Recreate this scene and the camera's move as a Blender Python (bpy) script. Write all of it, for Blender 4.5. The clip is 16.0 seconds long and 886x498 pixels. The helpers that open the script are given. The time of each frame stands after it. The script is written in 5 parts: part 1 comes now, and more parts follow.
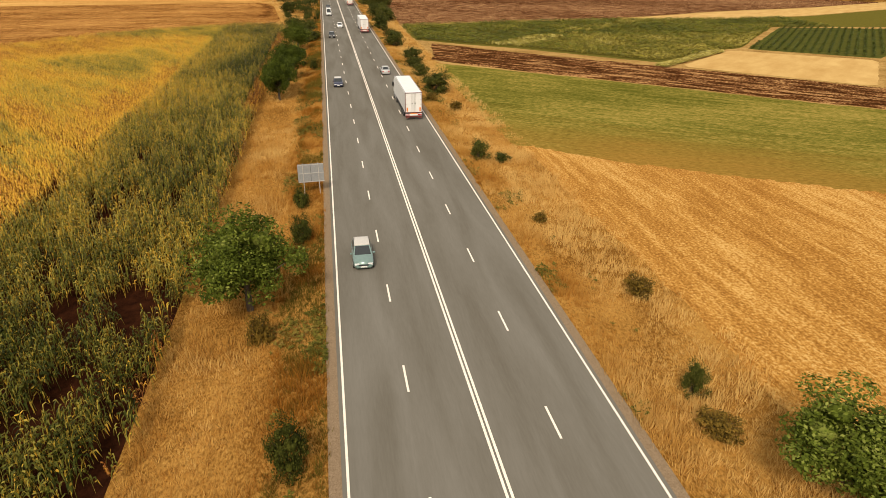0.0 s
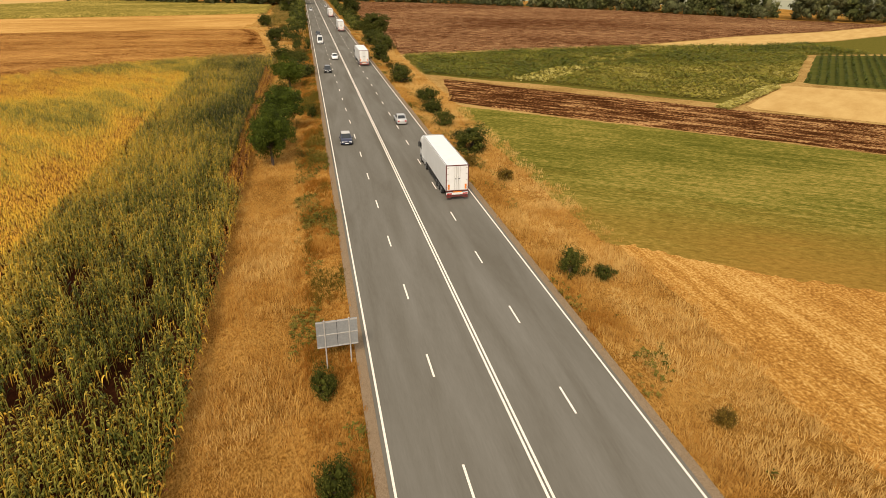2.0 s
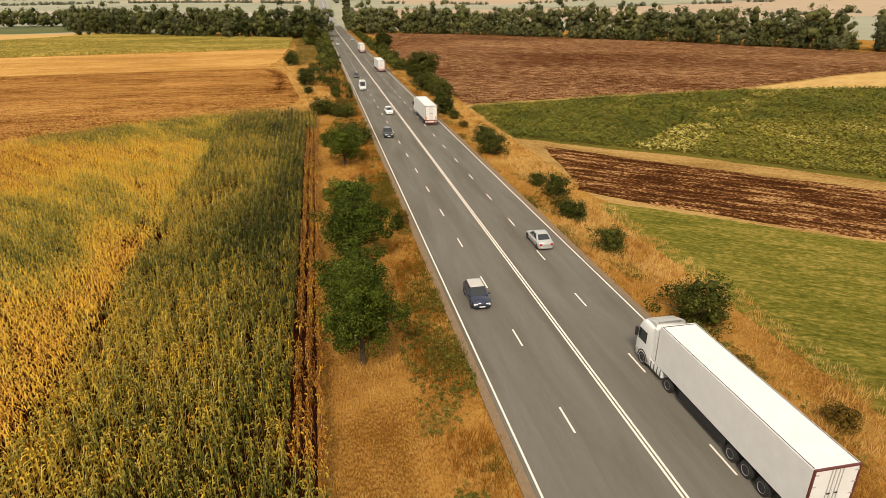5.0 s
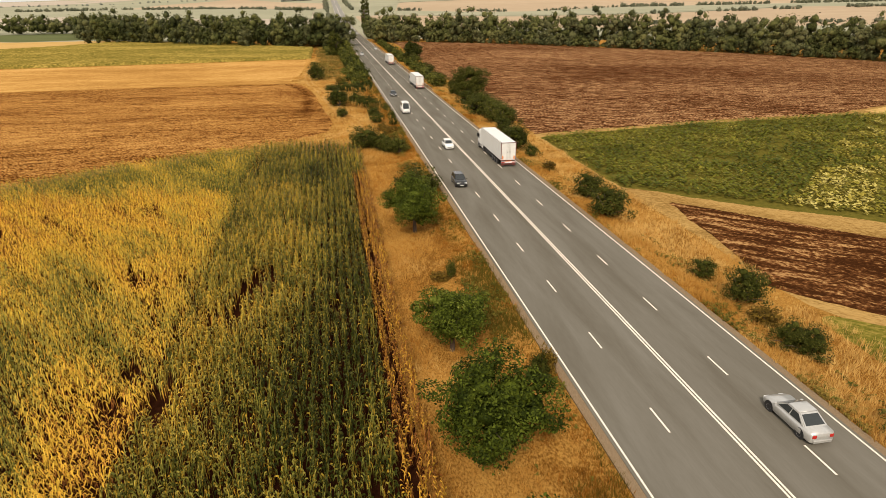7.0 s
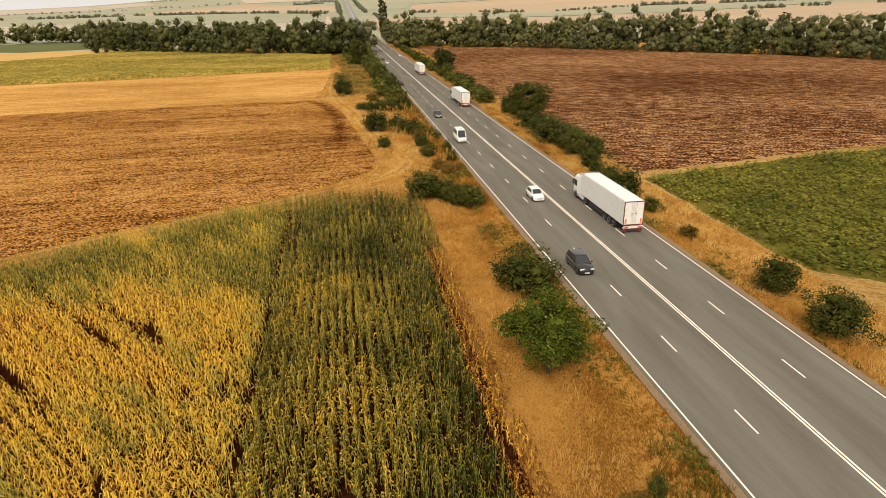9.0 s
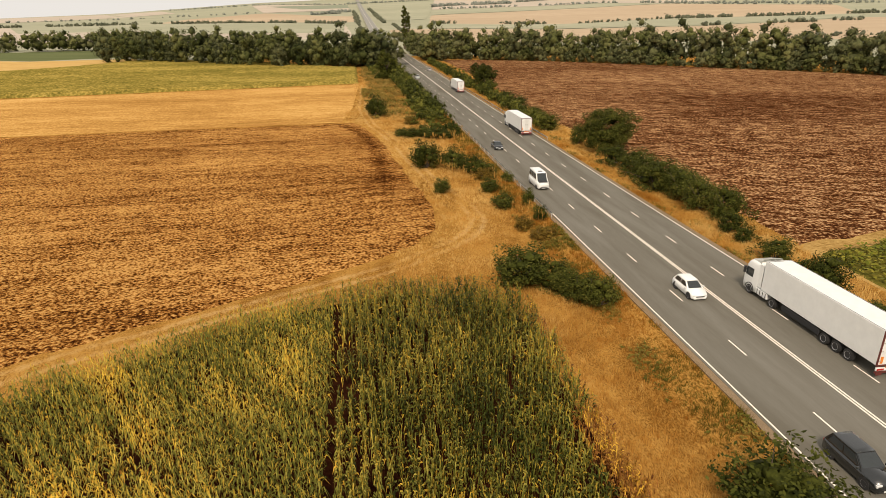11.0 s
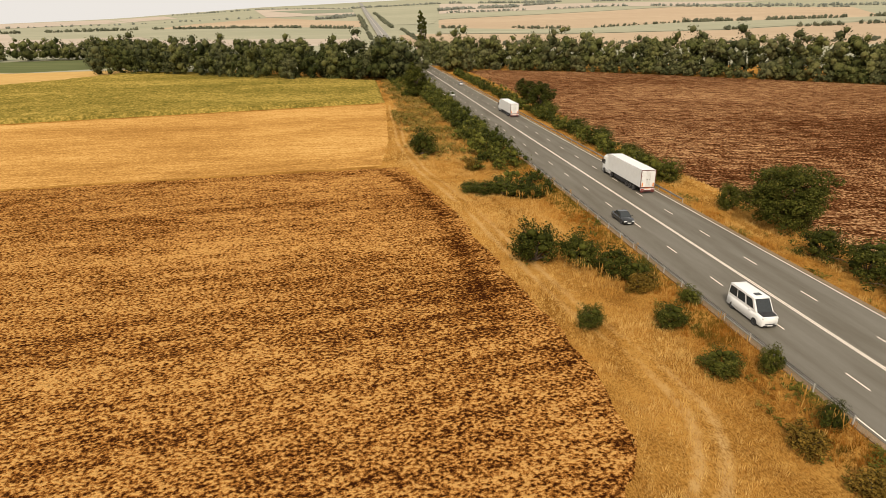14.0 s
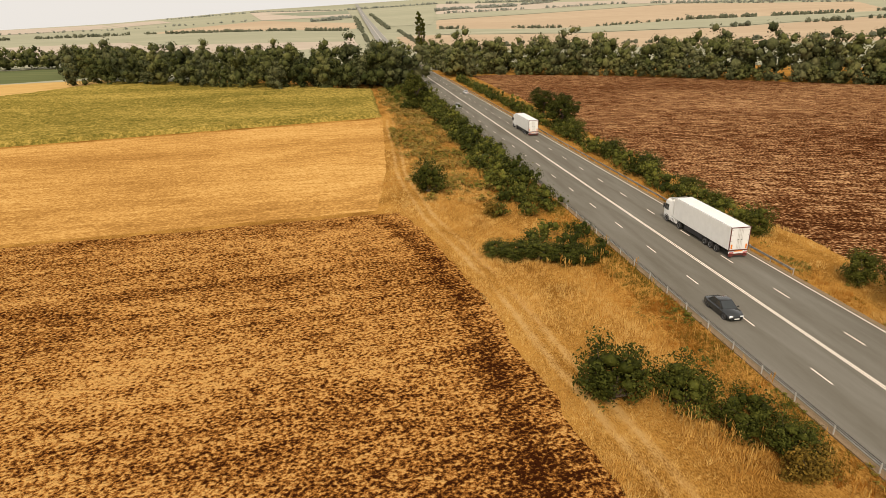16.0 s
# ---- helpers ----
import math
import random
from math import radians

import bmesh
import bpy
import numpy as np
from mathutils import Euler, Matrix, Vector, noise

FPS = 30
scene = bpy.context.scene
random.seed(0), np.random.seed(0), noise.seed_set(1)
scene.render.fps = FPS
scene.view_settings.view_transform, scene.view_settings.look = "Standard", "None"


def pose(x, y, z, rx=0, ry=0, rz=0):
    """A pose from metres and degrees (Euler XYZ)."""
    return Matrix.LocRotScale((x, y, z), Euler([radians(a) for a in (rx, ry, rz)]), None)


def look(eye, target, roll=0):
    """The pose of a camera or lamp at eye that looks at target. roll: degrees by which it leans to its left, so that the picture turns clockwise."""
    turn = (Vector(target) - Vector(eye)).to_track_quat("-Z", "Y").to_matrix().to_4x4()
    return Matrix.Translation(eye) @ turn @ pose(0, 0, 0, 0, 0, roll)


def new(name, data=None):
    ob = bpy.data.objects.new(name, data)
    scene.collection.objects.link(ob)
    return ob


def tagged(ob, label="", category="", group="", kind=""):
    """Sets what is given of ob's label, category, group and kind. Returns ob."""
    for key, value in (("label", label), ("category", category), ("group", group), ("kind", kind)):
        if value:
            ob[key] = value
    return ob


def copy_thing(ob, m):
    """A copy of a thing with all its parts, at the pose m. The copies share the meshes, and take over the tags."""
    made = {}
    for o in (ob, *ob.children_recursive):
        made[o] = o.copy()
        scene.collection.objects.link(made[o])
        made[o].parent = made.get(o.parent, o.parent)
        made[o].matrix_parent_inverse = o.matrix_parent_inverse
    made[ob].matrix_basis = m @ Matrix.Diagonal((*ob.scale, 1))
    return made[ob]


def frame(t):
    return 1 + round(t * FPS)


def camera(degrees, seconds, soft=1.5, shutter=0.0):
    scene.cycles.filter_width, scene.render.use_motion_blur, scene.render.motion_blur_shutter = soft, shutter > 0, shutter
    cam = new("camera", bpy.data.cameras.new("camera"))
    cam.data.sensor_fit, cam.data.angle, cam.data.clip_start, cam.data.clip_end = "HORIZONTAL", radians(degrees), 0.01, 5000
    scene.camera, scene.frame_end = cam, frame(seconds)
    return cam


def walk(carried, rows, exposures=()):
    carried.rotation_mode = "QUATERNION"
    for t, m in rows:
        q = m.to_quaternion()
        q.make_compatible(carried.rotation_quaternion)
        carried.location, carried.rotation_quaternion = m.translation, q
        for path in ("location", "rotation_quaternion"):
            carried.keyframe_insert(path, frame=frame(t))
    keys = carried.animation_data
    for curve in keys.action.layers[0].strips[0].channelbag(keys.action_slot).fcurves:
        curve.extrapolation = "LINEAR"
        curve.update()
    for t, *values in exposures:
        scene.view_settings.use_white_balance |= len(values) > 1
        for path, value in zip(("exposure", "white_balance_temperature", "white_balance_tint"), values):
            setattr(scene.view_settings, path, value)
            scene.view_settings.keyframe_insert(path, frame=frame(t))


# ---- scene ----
cam = camera(72.8, 16.0, 0.75)
PATH = [
    (0, (-6.843, -1.493, 22.612), (-6.5105, 0.2669, 21.7222), 0.57),
    (0.5, (-7.568, 5.130, 22.647), (-7.2130, 6.8906, 21.7683), 0.61),
    (1, (-8.285, 11.819, 22.732), (-7.9115, 13.5827, 21.8657), 0.62),
    (1.5, (-9.014, 18.544, 22.869), (-8.6281, 20.3114, 22.0151), 0.58),
    (2, (-9.780, 25.392, 22.992), (-9.3904, 27.1651, 22.1536), 0.50),
    (2.5, (-10.689, 32.506, 23.007), (-10.2991, 34.2870, 22.1845), 0.40),
    (3, (-11.819, 39.922, 23.146), (-11.4300, 41.7101, 22.3394), 0.26),
    (3.5, (-13.042, 47.045, 23.370), (-12.6570, 48.8411, 22.5781), 0.10),
    (4, (-14.284, 54.067, 23.667), (-13.9094, 55.8698, 22.8855), -0.04),
    (6.5, (-21.556, 90.888, 24.226), (-21.2109, 92.7092, 23.4745), 0.20),
    (7, (-22.843, 98.387, 24.340), (-22.5103, 100.2113, 23.5912), 0.07),
    (7.5, (-24.174, 105.867, 24.470), (-23.8524, 107.6936, 23.7219), -0.12),
    (8, (-25.517, 113.302, 24.700), (-25.2020, 115.1313, 23.9542), -0.38),
    (8.5, (-26.911, 120.664, 24.999), (-26.6069, 122.4936, 24.2506), -0.57),
    (9, (-28.276, 128.056, 25.428), (-27.9806, 129.8878, 24.6820), -0.75),
    (11.5, (-34.975, 165.014, 25.172), (-34.7184, 166.8646, 24.4590), -0.11),
    (12, (-36.642, 172.436, 25.619), (-36.3874, 174.2852, 24.9019), -0.10),
    (12.5, (-38.384, 179.590, 26.035), (-38.1257, 181.4394, 25.3201), -0.21),
    (13, (-39.789, 186.577, 26.379), (-39.5286, 188.4280, 25.6665), -0.29),
    (13.5, (-40.895, 193.666, 26.663), (-40.6349, 195.5186, 25.9541), -0.35),
    (14, (-41.673, 200.847, 26.854), (-41.4187, 202.7013, 26.1478), -0.41),
    (14.5, (-41.694, 208.044, 27.023), (-41.4342, 209.8979, 26.3190), -0.57),
    (15, (-41.279, 215.224, 27.209), (-41.0128, 217.0771, 26.5060), -0.79),
    (15.5, (-40.669, 222.299, 27.465), (-40.4050, 224.1531, 26.7624), -1.01),
    (16, (-39.899, 229.164, 27.725), (-39.6442, 231.0176, 27.0195), -1.22),
]
walk(cam, [(t, look(eye, target, roll)) for t, eye, target, roll in PATH], [(0.0, 0.10, 7000, 15), (16.0, 0.10, 7000, 15)])

# ---- light ----
world = bpy.data.worlds.new("overcast_sky")
scene.world = world
world.use_nodes = True
wn = world.node_tree
wn.nodes.clear()
w_out = wn.nodes.new("ShaderNodeOutputWorld")
w_bg = wn.nodes.new("ShaderNodeBackground")
w_sky = wn.nodes.new("ShaderNodeTexSky")
w_sky.sky_type = "NISHITA"
w_sky.sun_disc = False
w_sky.sun_elevation = radians(48)
w_sky.sun_rotation = radians(200)
w_sky.air_density = 1.0
w_sky.dust_density = 6.0
w_sky.ozone_density = 1.0
w_mix = wn.nodes.new("ShaderNodeMix")
w_mix.data_type = "RGBA"
w_mix.inputs["Factor"].default_value = 0.88
w_mix.inputs["B"].default_value = (9.75, 9.9, 9.6, 1)     # even cloud cover
wn.links.new(w_sky.outputs["Color"], w_mix.inputs["A"])
wn.links.new(w_mix.outputs["Result"], w_bg.inputs["Color"])
w_bg.inputs["Strength"].default_value = 0.086
wn.links.new(w_bg.outputs["Background"], w_out.inputs["Surface"])

sun_data = bpy.data.lights.new("sun", "SUN")
sun_data.energy = 3.0
sun_data.angle = radians(12)
sun_data.color = (1.0, 0.91, 0.76)
sun = new("sun", sun_data)
sun.matrix_world = look((0, 0, 200), (70, 190, 0))

# ---- materials ----


def clear_mat(name):
    m = bpy.data.materials.new(name)
    m.use_nodes = True
    nt = m.node_tree
    nt.nodes.clear()
    out = nt.nodes.new("ShaderNodeOutputMaterial")
    bsdf = nt.nodes.new("ShaderNodeBsdfPrincipled")
    nt.links.new(bsdf.outputs["BSDF"], out.inputs["Surface"])
    return m, nt, bsdf


def coords(nt, scale=(1, 1, 1), turn=0.0):
    tc = nt.nodes.new("ShaderNodeTexCoord")
    mp = nt.nodes.new("ShaderNodeMapping")
    mp.vector_type = "TEXTURE"      # turned first, then drawn out along the turned axis
    mp.inputs["Scale"].default_value = tuple(1.0 / s if s else 1e6 for s in scale)
    mp.inputs["Rotation"].default_value = (0, 0, radians(turn))
    nt.links.new(tc.outputs["Object"], mp.inputs["Vector"])
    return mp.outputs["Vector"]


def noise_tex(nt, vec, scale, detail=6.0, rough=0.6, distort=0.0):
    n = nt.nodes.new("ShaderNodeTexNoise")
    n.inputs["Scale"].default_value = scale
    n.inputs["Detail"].default_value = detail
    n.inputs["Roughness"].default_value = rough
    n.inputs["Distortion"].default_value = distort
    nt.links.new(vec, n.inputs["Vector"])
    return n.outputs["Fac"]


TONE = 0.86      # evens out the ground and leaf colours against white paint


def ramp(nt, fac, stops, tone=TONE):
    r = nt.nodes.new("ShaderNodeValToRGB")
    el = r.color_ramp.elements
    while len(el) < len(stops):
        el.new(0.5)
    for e, (p, c) in zip(el, stops):
        e.position = p
        e.color = (*[v * tone for v in c], 1)
    nt.links.new(fac, r.inputs["Fac"])
    return r.outputs["Color"]


def mix_rgb(nt, fac, a, b, blend="MIX"):
    n = nt.nodes.new("ShaderNodeMix")
    n.data_type = "RGBA"
    n.blend_type = blend
    for key, v in (("Factor", fac), ("A", a), ("B", b)):
        if isinstance(v, (int, float)):
            n.inputs[key].default_value = v
        elif isinstance(v, tuple):
            n.inputs[key].default_value = (*v, 1)
        else:
            nt.links.new(v, n.inputs[key])
    return n.outputs["Result"]


def maths(nt, op, a, b=0.0, clamp=False):
    n = nt.nodes.new("ShaderNodeMath")
    n.operation = op
    n.use_clamp = clamp
    for i, v in enumerate((a, b)):
        if isinstance(v, (int, float)):
            n.inputs[i].default_value = v
        else:
            nt.links.new(v, n.inputs[i])
    return n.outputs[0]


def bump(nt, bsdf, height, strength=0.5, distance=0.1):
    b = nt.nodes.new("ShaderNodeBump")
    b.inputs["Strength"].default_value = strength
    b.inputs["Distance"].default_value = distance
    nt.links.new(height, b.inputs["Height"])
    nt.links.new(b.outputs["Normal"], bsdf.inputs["Normal"])


def earth(name, fine, coarse=None, fine_scale=1.5, coarse_scale=0.08, stretch=(1, 1, 1), turn=0.0, relief=0.15, mixing=0.5, rough=0.95):
    """Soil, stubble or grass: a fine mottle and a broad one, both possibly drawn out along one way."""
    m, nt, bsdf = clear_mat(name)
    v = coords(nt, stretch, turn)
    f1 = noise_tex(nt, v, fine_scale, 8.0, 0.68)
    col = ramp(nt, f1, fine)
    if coarse:
        f2 = noise_tex(nt, v, coarse_scale, 4.0, 0.55, 0.4)
        col = mix_rgb(nt, mixing, col, ramp(nt, f2, coarse), "MIX")
    nt.links.new(col, bsdf.inputs["Base Color"])
    bsdf.inputs["Roughness"].default_value = rough
    bsdf.inputs["Specular IOR Level"].default_value = 0.0
    bump(nt, bsdf, f1, 0.9, relief)
    return m


def clods(name, dark, light, pale, scale, coarse_scale, bias=0.0, spread=0.5, sharp=0.07, stretch=(1, 1, 1), turn=0.0, relief=0.15, worn=None):
    """Broken ground: dark clods against straw, their share changing over the field."""
    m, nt, bsdf = clear_mat(name)
    v = coords(nt, stretch, turn)
    fine = noise_tex(nt, v, scale, 5.0, 0.62)
    broad = noise_tex(nt, v, coarse_scale, 4.0, 0.6, 0.5)
    mid = noise_tex(nt, v, scale * 0.22, 4.0, 0.6)
    k = maths(nt, "ADD", fine, maths(nt, "MULTIPLY", maths(nt, "SUBTRACT", broad, 0.5), spread))
    k = maths(nt, "ADD", k, bias)
    dark, light, pale = [tuple(c * TONE for c in q) for q in (dark, light, pale)]
    body = mix_rgb(nt, mid, light, pale)
    if worn:            # paler and barer where wheels have run
        own = nt.nodes.new("ShaderNodeAttribute")
        own.attribute_name = "dry"
        rub = maths(nt, "ADD", own.outputs["Fac"], maths(nt, "MULTIPLY", maths(nt, "SUBTRACT", mid, 0.5), 1.2))
        rub = maths(nt, "MULTIPLY", maths(nt, "SUBTRACT", rub, 0.35), 1.1, True)
        k = maths(nt, "ADD", k, maths(nt, "MULTIPLY", rub, 0.12))
        body = mix_rgb(nt, rub, body, worn)
    col = ramp(nt, k, [(0.5 - sharp, (0, 0, 0)), (0.5 + sharp, (1, 1, 1))], 1.0)
    col = mix_rgb(nt, col, dark, body)
    nt.links.new(col, bsdf.inputs["Base Color"])
    bsdf.inputs["Roughness"].default_value = 0.95
    bsdf.inputs["Specular IOR Level"].default_value = 0.0
    bump(nt, bsdf, fine, 1.0, relief)
    return m


def plain(name, colour, rough=0.5, metal=0.0, vary=0.08, scale=6.0, coat=0.0):
    m, nt, bsdf = clear_mat(name)
    v = coords(nt)
    f = noise_tex(nt, v, scale, 5.0)
    lo = tuple(c * (1 - vary) for c in colour)
    hi = tuple(min(1.0, c * (1 + vary)) for c in colour)
    nt.links.new(ramp(nt, f, [(0.3, lo), (0.7, hi)], 1.0), bsdf.inputs["Base Color"])
    bsdf.inputs["Roughness"].default_value = rough
    bsdf.inputs["Metallic"].default_value = metal
    bsdf.inputs["Coat Weight"].default_value = coat
    return m


def thin_leaf(nt, bsdf, colour, share):
    """Lets part of the light through thin leaves."""
    tr = nt.nodes.new("ShaderNodeBsdfTranslucent")
    mx = nt.nodes.new("ShaderNodeMixShader")
    mx.inputs[0].default_value = share
    nt.links.new(colour, tr.inputs["Color"])
    nt.links.new(bsdf.outputs["BSDF"], mx.inputs[1])
    nt.links.new(tr.outputs["BSDF"], mx.inputs[2])
    out = [n for n in nt.nodes if n.type == "OUTPUT_MATERIAL"][0]
    nt.links.new(mx.outputs["Shader"], out.inputs["Surface"])


def leafy(name, dark, light, accent=None, rough=0.6, grain=0.9, relief=0.0):
    m, nt, bsdf = clear_mat(name)
    g = nt.nodes.new("ShaderNodeNewGeometry")
    info = nt.nodes.new("ShaderNodeObjectInfo")
    v = coords(nt)
    f = noise_tex(nt, v, grain, 5.0, 0.7)
    k = maths(nt, "ADD", maths(nt, "MULTIPLY", g.outputs["Random Per Island"], 0.32), maths(nt, "MULTIPLY", f, 1.0))
    k = maths(nt, "ADD", k, maths(nt, "MULTIPLY", maths(nt, "SUBTRACT", info.outputs["Random"], 0.5), 0.2))
    stops = [(0.45, dark), (0.78, light)]
    if accent:
        stops.append((0.95, accent))
    col = ramp(nt, k, stops)
    nt.links.new(col, bsdf.inputs["Base Color"])
    bsdf.inputs["Roughness"].default_value = rough
    bsdf.inputs["Specular IOR Level"].default_value = 0.05
    if relief:      # far crowns: each with its own tint, the leaf masses as fine relief
        own = nt.nodes.new("ShaderNodeAttribute")
        own.attribute_name = "dry"
        k = maths(nt, "ADD", k, maths(nt, "MULTIPLY", maths(nt, "SUBTRACT", own.outputs["Fac"], 0.5), 0.5))
        col = ramp(nt, k, stops)
        nt.links.new(col, bsdf.inputs["Base Color"])
        bump(nt, bsdf, noise_tex(nt, v, 1.1, 6.0, 0.75), 1.0, relief)
        return m
    thin_leaf(nt, bsdf, col, 0.15)
    return m


def dry_attr_mat(name, stops, rough=0.5):
    """Crop colour from each plant's own dryness and any shade put in with it, stored on the mesh, with a little mottle.
    """
    m, nt, bsdf = clear_mat(name)
    a = nt.nodes.new("ShaderNodeAttribute")
    a.attribute_name = "dry"
    f = noise_tex(nt, coords(nt), 2.5, 4.0)
    k = maths(nt, "ADD", a.outputs["Fac"], maths(nt, "MULTIPLY", maths(nt, "SUBTRACT", f, 0.5), 0.35))
    col = ramp(nt, k, stops)
    nt.links.new(col, bsdf.inputs["Base Color"])
    bsdf.inputs["Roughness"].default_value = rough
    bsdf.inputs["Specular IOR Level"].default_value = 0.1 if rough < 0.5 else 0.03
    thin_leaf(nt, bsdf, col, 0.14)
    return m


def furrows(name, dark, light, pale, clod, streak, length, turn, bands, band_length, bias=0.0, weights=(0.5, 0.55, 0.5), sharp=0.09, relief=0.2, strawless=0.0):
    """Worked ground: clods, thin straw streaks along the working direction, and broad bands of more or less straw."""
    m, nt, bsdf = clear_mat(name)
    v = coords(nt, (0.85, 1, 1), turn)
    vm = coords(nt, (0.45, 1, 1), turn)
    vs = coords(nt, (1.0 / length, 1, 1), turn)
    vb = coords(nt, (1.0 / band_length, 1, 1), turn)
    f = noise_tex(nt, v, clod, 4.0, 0.6)
    s = noise_tex(nt, vs, streak, 4.0, 0.6, 0.25)
    b = noise_tex(nt, vb, bands, 4.0, 0.6, 0.3)
    k = maths(nt, "MULTIPLY", maths(nt, "SUBTRACT", f, 0.5), weights[0] * 2)
    mid = noise_tex(nt, vm, clod * 0.3, 3.0, 0.65)
    k = maths(nt, "ADD", k, maths(nt, "MULTIPLY", maths(nt, "SUBTRACT", mid, 0.5), weights[0] * 0.4))
    k = maths(nt, "ADD", k, maths(nt, "MULTIPLY", maths(nt, "SUBTRACT", s, 0.5), weights[1] * 2))
    k = maths(nt, "ADD", k, maths(nt, "MULTIPLY", maths(nt, "SUBTRACT", b, 0.5), weights[2] * 2))
    k = maths(nt, "ADD", k, 0.5 + bias)
    if strawless:       # less straw where the mesh says so
        own = nt.nodes.new("ShaderNodeAttribute")
        own.attribute_name = "dry"
        k = maths(nt, "SUBTRACT", k, maths(nt, "MULTIPLY", own.outputs["Fac"], strawless))
    col = ramp(nt, k, [(0.5 - sharp * 2, dark), (0.5, tuple((p + q) / 2 for p, q in zip(dark, light))), (0.5 + sharp, light), (0.5 + sharp * 3.2, pale)])
    nt.links.new(col, bsdf.inputs["Base Color"])
    bsdf.inputs["Roughness"].default_value = 0.95
    bsdf.inputs["Specular IOR Level"].default_value = 0.0
    bump(nt, bsdf, k, 1.0, relief)
    return m


def meadow_mat():
    """Mown grass: fine mowing lines, greener away from the stubble, drying to orange beside it."""
    m, nt, bsdf = clear_mat("dry_meadow")
    f = noise_tex(nt, coords(nt, (0.5, 1, 1), -33), 2.4, 6.0, 0.72)
    s = noise_tex(nt, coords(nt, (0.13, 1, 1), -33), 0.9, 5.0, 0.7, 0.5)
    b = noise_tex(nt, coords(nt, (0.35, 1, 1), -33), 0.075, 4.0, 0.6, 0.4)
    k = maths(nt, "ADD", maths(nt, "MULTIPLY", f, 2.0), maths(nt, "ADD", maths(nt, "MULTIPLY", s, 1.0), maths(nt, "MULTIPLY", b, 0.9)))
    k = maths(nt, "SUBTRACT", k, 1.47)
    tuft = noise_tex(nt, coords(nt, (0.4, 1, 1), -33), 0.9, 3.0, 0.65)
    k = maths(nt, "ADD", k, maths(nt, "MULTIPLY", maths(nt, "SUBTRACT", tuft, 0.5), 0.35))
    col = ramp(nt, k, [(0.15, (0.088, 0.092, 0.014)), (0.5, (0.190, 0.168, 0.028)), (0.85, (0.40, 0.29, 0.07))])
    tc = nt.nodes.new("ShaderNodeTexCoord")
    dot = nt.nodes.new("ShaderNodeVectorMath")
    dot.operation = "DOT_PRODUCT"
    dot.inputs[1].default_value = (0.539, 0.842, 0.0)
    nt.links.new(tc.outputs["Object"], dot.inputs[0])
    d = maths(nt, "ADD", dot.outputs["Value"], maths(nt, "MULTIPLY", maths(nt, "SUBTRACT", b, 0.5), 40.0))
    d = maths(nt, "ADD", d, maths(nt, "MULTIPLY", maths(nt, "SUBTRACT", s, 0.5), 14.0))
    near = maths(nt, "MULTIPLY", maths(nt, "SUBTRACT", 90.0, d), 1 / 26.0, True)
    col = mix_rgb(nt, near, col, ramp(nt, f, [(0.35, (0.24, 0.135, 0.024)), (0.65, (0.38, 0.22, 0.045))]))
    nt.links.new(col, bsdf.inputs["Base Color"])
    bsdf.inputs["Roughness"].default_value = 0.95
    bsdf.inputs["Specular IOR Level"].default_value = 0.0
    bump(nt, bsdf, f, 1.0, 0.2)
    return m


GROUND = clods("dry_grass_ground", (0.20, 0.085, 0.015), (0.43, 0.195, 0.036), (0.57, 0.325, 0.088), 8.0, 0.17, 0.03, 0.7, 0.13, (1, 0.5, 1))
# dark soil taken to near black: the shade between rows is put into it
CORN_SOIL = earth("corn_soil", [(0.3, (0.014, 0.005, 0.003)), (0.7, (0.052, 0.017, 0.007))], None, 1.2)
STUBBLE_L = furrows("pale_stubble", (0.28, 0.130, 0.031), (0.57, 0.305, 0.086), (0.73, 0.455, 0.16), 2.6, 0.8, 7, 6, 0.03, 2.5, 0.12, (0.8, 0.35, 0.6), 0.16, 0.04)
STUBBLE_R = furrows("orange_stubble", (0.30, 0.125, 0.024), (0.54, 0.265, 0.058), (0.74, 0.45, 0.145), 4.5, 0.9, 7, 90, 0.10, 5, 0.11, (0.9, 0.5, 0.4), 0.14, 0.12)
MEADOW = meadow_mat()
VEG = earth("low_green_crop_soil", [(0.3, (0.085, 0.085, 0.015)), (0.7, (0.19, 0.15, 0.030))], None, 1.6)
YELLOWFIELD = earth("straw_field", [(0.3, (0.50, 0.30, 0.10)), (0.7, (0.66, 0.44, 0.17))], None, 0.25, stretch=(0.4, 1, 1), turn=40)
STRAWGROUND = clods("straw_covered_soil", (0.24, 0.13, 0.034), (0.42, 0.245, 0.075), (0.58, 0.38, 0.14), 5.0, 0.15, 0.03, 0.6, 0.13, (0.4, 1, 1), -40)
PLOUGH = furrows("ploughed_soil", (0.055, 0.020, 0.007), (0.19, 0.075, 0.026), (0.50, 0.28, 0.11), 2.6, 0.8, 6, -40, 0.10, 3, 0.0, (0.6, 0.7, 0.2), 0.07, 0.25)
PLOUGH_BIG = furrows("ploughed_field_soil", (0.050, 0.016, 0.006), (0.26, 0.105, 0.039), (0.66, 0.40, 0.195), 2.4, 0.9, 3, -20, 0.016, 2.0, 0.01, (1.35, 0.75, 0.35), 0.12, 0.22)
TILLED = furrows("tilled_stubble_soil", (0.046, 0.013, 0.004), (0.43, 0.170, 0.036), (0.76, 0.415, 0.128), 3.8, 0.6, 4, 9, 0.055, 4, 0.125, (1.5, 0.42, 0.25), 0.13, 0.18, 0.26)
TRACK = clods("worn_track_grass", (0.20, 0.085, 0.015), (0.43, 0.195, 0.036), (0.57, 0.325, 0.088), 8.0, 0.17, 0.03, 0.7, 0.13, (1, 0.5, 1), worn=(0.50, 0.315, 0.125))
